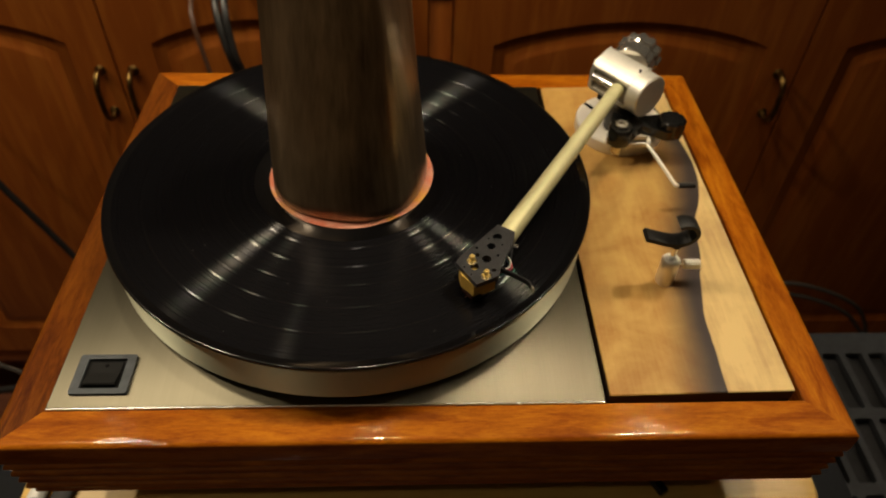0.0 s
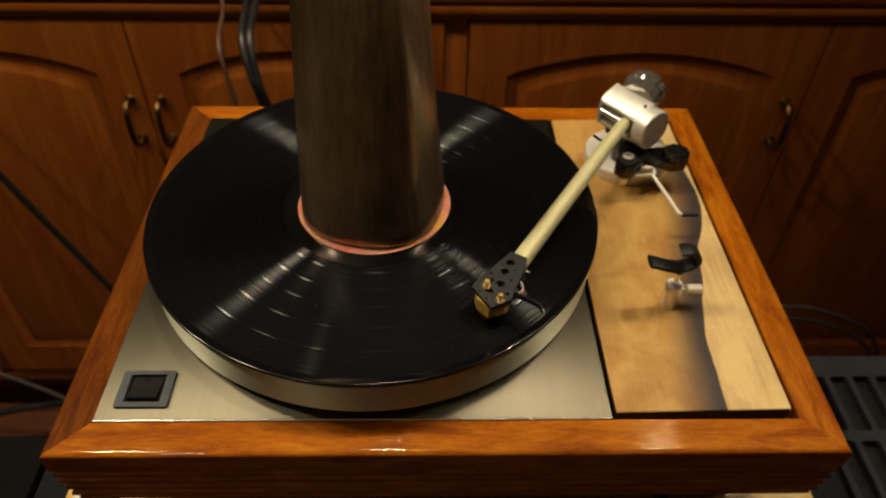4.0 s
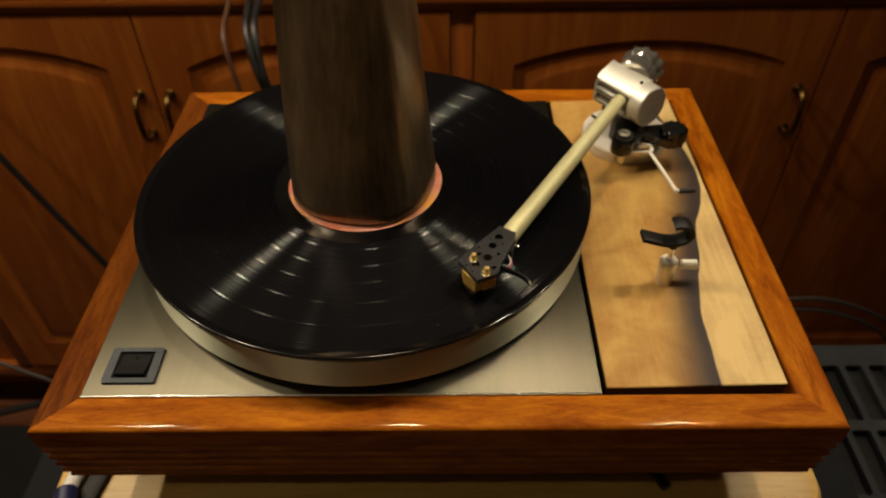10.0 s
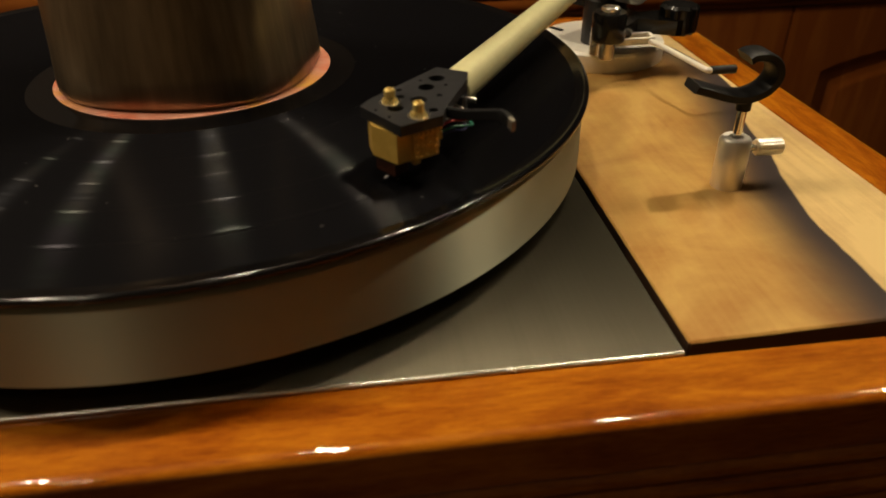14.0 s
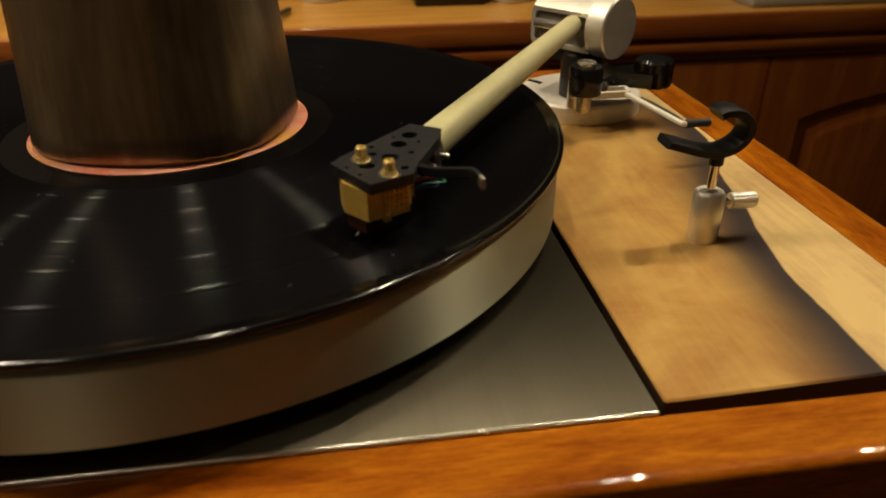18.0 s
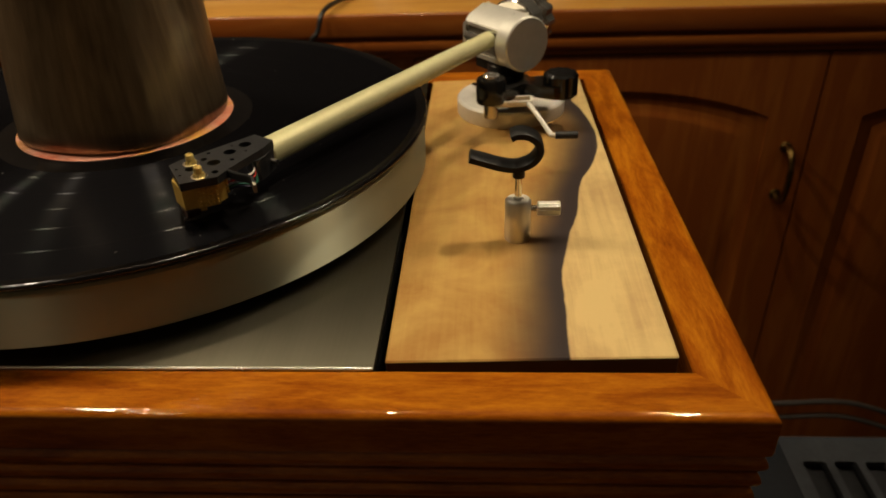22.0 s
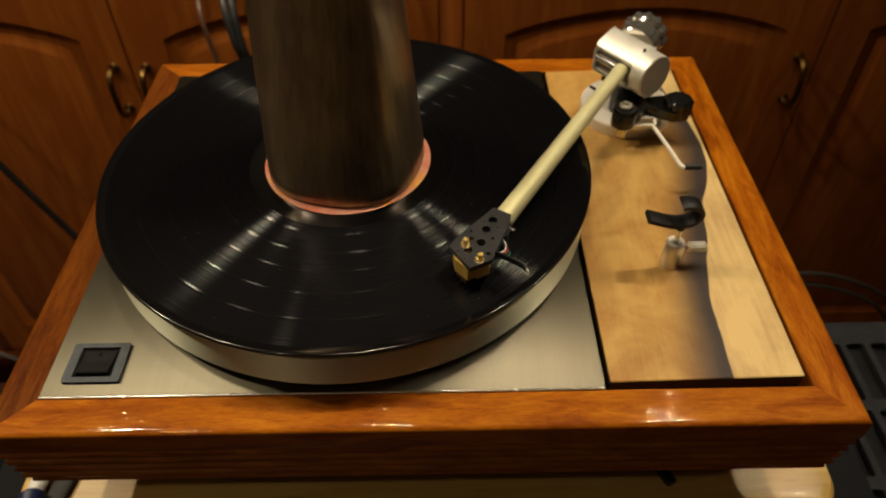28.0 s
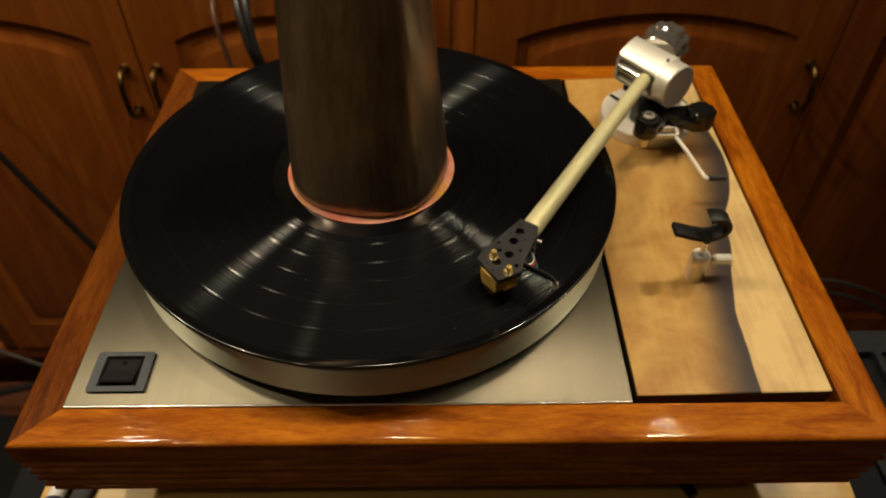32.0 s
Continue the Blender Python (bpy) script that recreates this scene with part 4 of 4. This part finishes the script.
# power switch
part("switch_well", box(-0.1375, -0.1161, -0.1385, -0.1201, 0.0013, 0.0016), slot_black, table)
switch = part("switch", slab(rounded(-0.1420, -0.1118, -0.1418, -0.1168, 0.0012, 3), 0.0007, 0.0030, [rounded(-0.1372, -0.1166, -0.1385, -0.1196, 0.0006, 2)]), grey_plastic, table, "slate grey rocker power switch", smooth=False)
part("rocker", slab([(-0.1368, 0.0017), (-0.1214, 0.0017), (-0.1214, 0.0020), (-0.1285, 0.0024), (-0.1360, 0.0046), (-0.1368, 0.0040)], -0.1353, -0.1186,
                    turn=Matrix(((0, 0, 1, 0), (1, 0, 0, 0), (0, 1, 0, 0), (0, 0, 0, 1)))), matt_black, switch, smooth=False)
part("pilot_lamp", lathe([(0.0012, 0.0019), (0.0011, 0.0024), (0, 0.0026)], -0.1268, -0.1236, 12), slot_black, switch, "tiny dark pilot lamp")
# armboard
board = box(0.1441, 0.2446, -0.1452, 0.1525, -0.0090, 0.0002, 0.0006, 1)
for v in board.verts:           # it lies a little higher at its outer side
    v.co.z += 0.0028 * (v.co.x - 0.1441) / 0.1005
board.normal_update()
for f in board.faces:
    f.material_index = 0 if f.normal.z > 0.3 else 1
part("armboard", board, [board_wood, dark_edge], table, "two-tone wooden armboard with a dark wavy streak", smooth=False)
# platter
part("platter", lathe([(0, 0.004), (0.128, 0.004), (0.1470, 0.0070), (0.1490, 0.0080), (0.1490, 0.0298), (0.1482, 0.0308), (0.02, 0.0310), (0, 0.0310)], 0, 0, 160), platter_rim, table, "turned silver aluminium platter")
part("bearing_hub", lathe([(0.05, 0.0007), (0.05, 0.0042), (0, 0.0042)], 0, 0, 40), black_metal, table)
part("platter_mat", lathe([(0.1475, 0.0311), (0.1475, 0.0321), (0, 0.0322)], 0, 0, 120), platter_felt, table, "black felt platter mat")

# ---- record on the platter ----
record = thing("record", 0.0, 0.0, 0.0323, "black vinyl record with a pink and orange label on the platter", "record")
RZ = 0.0012
bead = [(0.1497 + 0.0011 * math.cos(radians(a)), 0.0325 + 0.0011 * math.sin(radians(a))) for a in range(-60, 121, 20)]
steps = [(0.0, 0.0311), (0.1490, 0.0311)] + bead + [(0.1482, 0.0332), (0.1472, 0.0331)]
slots = [1] * (len(steps) - 1)
bands = (0.1455, 0.1272, 0.1105, 0.0945, 0.0810, 0.0665)
for n, outer in enumerate(bands):
    steps.append((outer, 0.0329))
    slots.append(1 if n == 0 else 2)
    if n < len(bands) - 1:
        steps.append((bands[n + 1] + 0.0010, 0.0328))
        slots.append(0)
    else:
        steps += [(0.0610, 0.0328), (0.0560, 0.0329), (0.0535, 0.0334), (0.0516, 0.0336), (0.0, 0.0337)]
        slots += [0, 1, 1, 1, 1]
part("vinyl_disc", lathe([(r, z + RZ) for r, z in steps], 0, 0, 180, slots), [vinyl_groove, vinyl_gloss, vinyl_gap], record)
part("label", lathe([(0.0515, 0.0349), (0.0513, 0.0351), (0, 0.0352)], 0, 0, 96), label_print, record, "printed pink, orange and yellow paper label")


specks = bmesh.new()
for n in range(70):
    a, r, size = random.uniform(0, 2 * math.pi), random.uniform(0.058, 0.1475), random.choice((0.00012, 0.00016, 0.00022, 0.0003))
    turn = random.uniform(0, math.pi)
    long = size * random.uniform(1.0, 3.0)
    c = Vector((r * math.cos(a), r * math.sin(a), 0.03415))
    u, w = Vector((math.cos(turn), math.sin(turn), 0.15)) * long, Vector((-math.sin(turn), math.cos(turn), 0)) * size
    ring = [specks.verts.new(c + p) for p in (u, w, -u * 0.8, -w)]
    top = specks.verts.new(c + Vector((0, 0, size * 1.2)))
    for k in range(4):
        specks.faces.new((ring[k], ring[(k + 1) % 4], top))
    specks.faces.new(ring[::-1])
solo("dust", specks, dust_grey, "fine pale dust specks lying on the record", "dust", kind="stuff", smooth=False)


def column():
    """A tall block: four soft corners at the top that melt into a rounder foot."""
    corners = [(-0.036, -0.012), (0.021, -0.026), (0.037, 0.024), (-0.028, 0.029)]
    seg = 96
    bm = bmesh.new()
    rings = []
    top_r = []
    for k in range(seg):
        a = 2 * math.pi * k / seg
        d = Vector((math.cos(a), math.sin(a)))
        best = 1.0
        for n in range(4):
            p, q = Vector(corners[n]), Vector(corners[(n + 1) % 4])
            normal = Vector((q.y - p.y, p.x - q.x)).normalized()
            reach = d.dot(normal)
            if reach > 1e-4:
                best = min(best, p.dot(normal) / reach)
        top_r.append(best)
    levels = [0.0, 0.002, 0.01, 0.03, 0.06, 0.09, 0.115, 0.135, 0.15, 0.158, 0.1605]
    for h in levels:
        s = h / 0.1605
        blend = s ** 1.15
        soft = 0.0012 if h in (0.0, 0.1605) else 0.0
        ring = []
        for k in range(seg):
            a = 2 * math.pi * k / seg
            foot = 0.0469 / (abs(math.cos(a + 0.21)) ** 2.45 + abs(math.sin(a + 0.21)) ** 2.45) ** (1 / 2.45)
            r = foot * (1 - blend) + top_r[k] * blend - soft
            ring.append(bm.verts.new((r * math.cos(a), r * math.sin(a), 0.0353 + h)))
        rings.append(ring)
    for a, b in zip(rings, rings[1:]):
        for k in range(seg):
            bm.faces.new((a[k], a[(k + 1) % seg], b[(k + 1) % seg], b[k]))
    bm.faces.new(rings[0][::-1])
    bm.faces.new(rings[-1])
    edge = [(v.co.x * 0.985, v.co.y * 0.985) for v in rings[-1]]
    return bm, slab(edge, 0.0353 + 0.1606, 0.0353 + 0.1611)


body_bm, top_bm = column()
weight_block = thing("record_weight", 0.0, 0.0, 0.0353, "tall dull brown metal block standing on the record label", "record weight")
part("body", body_bm, bronze, weight_block)
part("top_face", top_bm, bronze_lit_top, weight_block, "lit top face in a paler grey-brown", smooth=False)

# ---- tonearm ----
AX, AY = 0.525, 0.851           # along the arm, from head to pivot
BX, BY = 0.60, -0.80            # along the bearing axis, towards its round cap


def arm_point(perp, along, z):
    """From the tube's inner end: to the arm's right, backwards, and the height."""
    return Vector((0.1825 + AY * perp + AX * along, 0.0728 - AX * perp + AY * along, z))


def cap_point(out, back, z):
    """From the middle of the bearing cap's face: outwards along its axis, and backwards across it."""
    return Vector((0.2037 + BX * out - BY * back, 0.0636 + BY * out + BX * back, z))


CAP = Matrix(((BX, -BY, 0, 0.2037), (BY, BX, 0, 0.0636), (0, 0, 1, 0), (0, 0, 0, 1)))
SECTION = CAP @ Matrix(((0, 0, 1, 0), (1, 0, 0, 0), (0, 1, 0, 0), (0, 0, 0, 1)))
FRONT = CAP @ Matrix(((1, 0, 0, 0), (0, 0, 1, 0), (0, 1, 0, 0), (0, 0, 0, 1)))
arm = thing("tonearm", 0.196, 0.093, 0.002, "silver tonearm with a black headshell resting on the record", "tonearm")
base = part("base", lathe([(0, 0.0010), (0.0325, 0.0010), (0.0330, 0.0020), (0.0330, 0.0100), (0.0320, 0.0113), (0, 0.0115)], 0.196, 0.0925, 72), white_metal, arm, "round satin silver base")
# black slab laid on the base stands in for the slot's inner shade
part("slot", slab([(0.1715, 0.1120), (0.1735, 0.1140), (0.1785, 0.1065), (0.1765, 0.1045)], 0.0116, 0.0120), slot_black, base)
part("pillar", lathe([(0.011, 0.0116), (0.011, 0.034), (0.009, 0.0362), (0, 0.0362)], 0.1925, 0.083, 32), black_metal, arm)
tube_start, tube_end = (0.0898, -0.0722, 0.0466), (0.1830, 0.0741, 0.0506)
part("arm_tube", bar(tube_start, tube_end, 0.0058, 0.0047, 28, ends=0.0016), champagne, arm, "champagne gold arm tube")
part("tube_tip", bar(tube_end, arm_point(0, 0.009, 0.0505), 0.0028, 0.0028, 16), steel, arm)
# bearing housing: a block with a sloping top, open at the front, and a round cap
section = [(-0.0078, 0.0365), (0.0105, 0.0365), (0.0120, 0.0380), (0.0120, 0.0600), (0.0095, 0.0632), (0.0052, 0.0638), (-0.0050, 0.0590), (-0.0078, 0.0560)]
housing = slab(section, -0.0485, -0.0112, turn=SECTION)
bmesh.ops.bevel(housing, geom=[e for e in housing.edges if len(e.link_faces) == 2 and e.calc_face_angle(0) > 0.35], offset=0.0007, segments=2, affect="EDGES")
house = part("bearing_housing", housing, satin_silver, arm, "satin silver bearing housing")
# flat panel on the block; shade inside the opening is put into its colour
part("opening", slab(rounded(-0.0450, -0.0130, 0.0395, 0.0545, 0.002, 3), -0.0083, -0.0079, turn=FRONT), shade_glint_metal, house, smooth=False)
part("window_frame", slab(rounded(-0.0475, -0.0114, 0.0375, 0.0562, 0.003, 3), -0.0100, -0.0080, [rounded(-0.0450, -0.0130, 0.0395, 0.0545, 0.002, 3)], turn=FRONT), satin_silver, house, smooth=False)
part("cross_shaft", bar(cap_point(-0.0450, -0.0086, 0.0480), cap_point(-0.026, -0.0086, 0.0480), 0.0028, seg=16), chrome, house)
cap = part("bearing_cap", bar(cap_point(-0.0111, 0, 0.0498), cap_point(0.0, 0, 0.0498), 0.0152, seg=64, ends=0.0008), satin_silver, arm, "round satin silver bearing cap")
part("set_screw", lathe([(0.0010, 0.0610), (0.0010, 0.0636), (0, 0.0636)], *cap_point(-0.0145, 0.002, 0)[:2], 10), black_metal, house)
part("yoke", slab([(-0.006, 0.030), (0.010, 0.030), (0.010, 0.0364), (-0.006, 0.0364)], -0.040, -0.016, turn=SECTION), black_metal, house, smooth=False)
# counterweight
part("counterweight_rod", bar(arm_point(-0.001, 0.020, 0.050), arm_point(-0.0028, 0.060, 0.0510), 0.004, seg=18), chrome, arm)
weight = part("counterweight", bar(arm_point(-0.0028, 0.030, 0.0505), arm_point(-0.0028, 0.043, 0.0508), 0.0158, flutes=16, depth=0.02, ends=0.001), worn_chrome, arm, "fluted chrome counterweight", smooth=False)
part("counterweight_ring", bar(arm_point(-0.0028, 0.0435, 0.0508), arm_point(-0.0028, 0.056, 0.0512), 0.0170, flutes=12, depth=0.09, ends=0.0020), worn_chrome, weight)
# lift and anti-skate
lift = part("lift_bracket", slab([(0.1762, 0.0465), (0.1832, 0.0415), (0.1905, 0.0465), (0.2015, 0.0585), (0.218, 0.0500), (0.2295, 0.0535), (0.229, 0.067), (0.218, 0.0725), (0.206, 0.071), (0.201, 0.0845), (0.188, 0.0865), (0.180, 0.065)], 0.0225, 0.0295), black_gloss, arm, "black lift bracket")
part("lift_barrel", lathe([(0.0078, 0.0225), (0.0082, 0.0235), (0.0082, 0.0350), (0.0074, 0.0362), (0, 0.0362)], 0.1832, 0.0490, 36), black_gloss, lift)
part("lift_nut", lathe([(0.0047, 0.0362), (0.0047, 0.0378), (0.0040, 0.0384), (0.0025, 0.0384), (0.0025, 0.0373), (0, 0.0373)], 0.1832, 0.0490, 24), chrome, lift, "chrome nut")
part("lift_pin", lathe([(0.0042, 0.0116), (0.0042, 0.0225), (0, 0.0225)], 0.1836, 0.0630, 20), steel, lift)
part("lift_guide", lathe([(0.0036, 0.0135), (0.0040, 0.0140), (0.0040, 0.0225), (0, 0.0225)], 0.1832, 0.0490, 20), steel, lift)
part("antiskate_dial", bar((0.2225, 0.0600, 0.0215), (0.2225, 0.0600, 0.0355), 0.0098, flutes=10, depth=0.11, ends=0.0014), black_gloss, lift, "black knurled dial")
part("lift_platform", ribbon([(0.1860, 0.0455, 0.0222), (0.2048, 0.0466, 0.0222), (0.2056, 0.0472, 0.0222), (0.2062, 0.0540, 0.0222), (0.2055, 0.0548, 0.0222), (0.1900, 0.0540, 0.0222)], 0.0032, 0.0018, (0, 0, 1)), white_metal, arm, "pale silver lift platform")
lever = part("lift_lever", hose([(0.2036, 0.0468, 0.0220), (0.2056, 0.040, 0.0219), (0.2098, 0.020, 0.0216), (0.2126, 0.0055, 0.0214), (0.2142, 0.0032, 0.0213), (0.217, 0.0030, 0.0213)], 0.0013, 10), white_metal, arm, "thin chrome lift lever")
part("lever_grip", bar((0.2148, 0.0031, 0.0213), (0.2262, 0.0034, 0.0213), 0.0019, ends=0.0003), black_rubber, lever, "black lever grip")
# headshell
outline = [(0.0872, -0.0690), (0.0962, -0.0750), (0.0942, -0.0830), (0.0862, -0.1010), (0.0842, -0.1080), (0.0724, -0.1137), (0.0625, -0.0980), (0.0650, -0.0935)]
outline = [(x - 0.0012, y + 0.0018) for x, y in outline]
holes = [disc(0.0862, -0.0790, 0.0025), disc(0.0822, -0.0860, 0.0024), disc(0.0790, -0.0957, 0.0025), disc(0.0722, -0.1010, 0.0023),
         disc(0.0742, -0.0872, 0.0009, 12), disc(0.0852, -0.0930, 0.0009, 12), disc(0.0882, -0.0850, 0.0006, 10), disc(0.0812, -0.0802, 0.0006, 10),
         disc(0.0668, -0.1015, 0.0006, 10), disc(0.0700, -0.1068, 0.0006, 10), disc(0.0742, -0.0928, 0.0013, 12), disc(0.0822, -0.1038, 0.0013, 12)]
holes = [[(x - 0.0013, y + 0.0018) for x, y in h] for h in holes]
shell = part("headshell", slab(outline, 0.0500, 0.0530, holes), black_metal, arm, "matt black perforated headshell", smooth=False)
collar = slab([(0.0861, -0.0673), (0.0949, -0.0733), (0.0934, -0.0815), (0.0922, -0.0858), (0.0912, -0.0868), (0.0896, -0.0838), (0.0872, -0.0806), (0.0835, -0.0760)], 0.0412, 0.0499)
part("collar", collar, black_metal, shell, smooth=False)
part("collar_screw", bar((0.0940, -0.0765, 0.0455), (0.0970, -0.0778, 0.0455), 0.0011, seg=12), steel, shell, "small steel screw")
lift_line = smooth_line([(0.0838, -0.0988, 0.0512), (0.0895, -0.1036, 0.0518), (0.0945, -0.1085, 0.0534), (0.0978, -0.1125, 0.0545), (0.0998, -0.1165, 0.0532)])
finger = part("finger_lift", ribbon(lift_line[:-3], 0.0030, 0.0014, (0.0, 0.0, 1.0)), matt_black, shell, "thin black finger lift")
# the tip's glint is painted as a piece of paler metal
part("glint_tip", ribbon(lift_line[-4:], 0.0029, 0.0013, (0.0, 0.0, 1.0)), shade_glint_metal, finger, "finger lift tip in paler metal for its glint")
cart = part("cartridge", slab([(0.0632, -0.0965), (0.0725, -0.0885), (0.0828, -0.0995), (0.0805, -0.1042), (0.0702, -0.1098), (0.0640, -0.1025)], 0.0412, 0.0499), gold, arm, "gold phono cartridge", smooth=False)
part("front_block", slab([(0.0648, -0.1020), (0.0688, -0.0985), (0.0735, -0.1045), (0.0695, -0.1080)], 0.0368, 0.0411), dark_stylus, cart, "dark amber stylus holder", smooth=False)
face_start, stud_u = Vector((0.0702, -0.1098, 0)), Vector((0.0103, 0.0056, 0)).normalized()
stud_n = Vector((stud_u.y, -stud_u.x, 0))
a, b = face_start + stud_u * 0.0046, face_start + stud_u * 0.0126
block = slab([(p.x, p.y) for p in (a - stud_n * 0.0004, a + stud_n * 0.0012, b + stud_n * 0.0012, b - stud_n * 0.0004)], 0.0414, 0.0498)
block = part("terminal_block", block, gold, cart, "gold block covered with small studs", smooth=False)
for i in range(5):
    for j in range(5):
        p = a + stud_u * (0.0009 + 0.00155 * i) + stud_n * 0.0012 + Vector((0, 0, 0.0423 + 0.0016 * j))
        part("stud", bar(p - stud_n * 0.0001, p + stud_n * 0.0007, 0.00062, 0.00040, seg=6), gold, block)
part("cantilever", bar((0.0695, -0.1040, 0.0369), (0.0665, -0.1052, 0.0350), 0.0004, 0.0003, 8), dark_stylus, cart)
part("lug", slab([(0.0748, -0.1071), (0.0766, -0.1061), (0.0758, -0.1040), (0.0738, -0.1050)], 0.0395, 0.0411), gold, cart, smooth=False)
for x, y in ((0.0697, -0.0954), (0.0765, -0.1062)):
    screw = part("screw", lathe([(0.0016, 0.0538), (0.00155, 0.0569), (0.0012, 0.0573), (0.0007, 0.0573), (0.0006, 0.0568), (0, 0.0568)], x, y, 20), bright_gold, cart, "gold mounting screw")
    part("washer", lathe([(0.0031, 0.0531), (0.0031, 0.0535), (0.0014, 0.0536)], x, y, 24), worn_chrome, screw, "bright steel washer")
    part("nut", bar((x, y, 0.0535), (x, y, 0.0546), 0.0025, 0.0020, seg=6), bright_gold, screw, "pale gold hexagonal nut")
wires = [((0.0826, -0.0990, 0.0468), (0.0865, -0.0982, 0.0480), (0.0912, -0.0955, 0.0470), (0.0915, -0.0905, 0.0465), (0.0890, -0.0830, 0.0460))]
for n, (tone, lift_z, out) in enumerate(((red_plastic, 0.0, 0.0), (white_thing, 0.0012, -0.001), (green_wire, -0.0018, 0.0012), (navy, -0.003, -0.0006))):
    part("lead_wire", hose([(x + out * (0.3 + (k == 2)), y, z + lift_z) for k, (x, y, z) in enumerate(wires[0])], 0.00038, 6), tone, cart)
    part("lead_clip", bar((0.0808 + 0.0005 * n, -0.0990, 0.0468 + lift_z), (0.0836, -0.0992, 0.0468 + lift_z), 0.0007, seg=8), gold, cart)

# ---- arm rest on the armboard ----
rest = thing("arm_rest", 0.1934, -0.0635, 0.001, "silver arm rest post with a black hook on the armboard", "arm rest")
RX, RY = 0.1934, -0.0635
part("post", lathe([(0, 0.0010), (0.0054, 0.0010), (0.0056, 0.0016), (0.0056, 0.0196), (0.0049, 0.0206), (0.0026, 0.0206), (0.0022, 0.0198), (0, 0.0198)], RX, RY, 36), post_steel, rest, "small satin steel post")
# pale ring added so the post's top looks brightly lit
part("post_top", lathe([(0.0047, 0.0206), (0.0044, 0.0209), (0.0027, 0.0209)], RX, RY, 36), white_metal, rest)
part("pin", lathe([(0.0016, 0.0199), (0.0016, 0.0330), (0, 0.0330)], RX, RY, 16), chrome, rest)
part("screw_stem", bar((RX + 0.005, RY, 0.0160), (RX + 0.0085, RY, 0.0160), 0.0013, seg=12), steel, rest)
part("thumb_screw", bar((RX + 0.0082, RY, 0.0160), (RX + 0.0180, RY, 0.0160), 0.0031, flutes=12, depth=0.09, ends=0.0004), post_steel, rest, "knurled chrome thumb screw")
hook = smooth_line([(0.1730, RY, 0.0408), (0.1790, RY, 0.0389), (0.1860, RY, 0.0368), (0.1925, RY, 0.0362), (0.1985, RY, 0.0385), (0.2016, RY, 0.0430), (0.2006, RY, 0.0474), (0.1968, RY, 0.0502), (0.1922, RY, 0.0506), (0.1900, RY, 0.0496)], 12)
part("hook", ribbon(hook, 0.0098, 0.0032), hook_black, rest, "black plastic hook")
part("hook_neck", lathe([(0.0026, 0.0310), (0.0026, 0.0360), (0, 0.0360)], RX, RY, 20), hook_black, rest)

# ---- floor planks ----
plank_mesh = mesh_of("plank", box(0, 0.9, 0, 0.117, -0.012, 0, 0.0015, 1), floor_wood)
for row in range(28):
    for col in range(6):
        x0 = -2.2 + 0.903 * col - 0.3 * (row % 3)
        a, b = max(x0, -2.2), min(x0 + 0.9, 2.2)
        if b - a > 0.02:
            p = new("plank", plank_mesh)
            p.parent = floor
            p.location, p.scale.x = (a, -2.2 + 0.12 * row, 0), (b - a) / 0.9
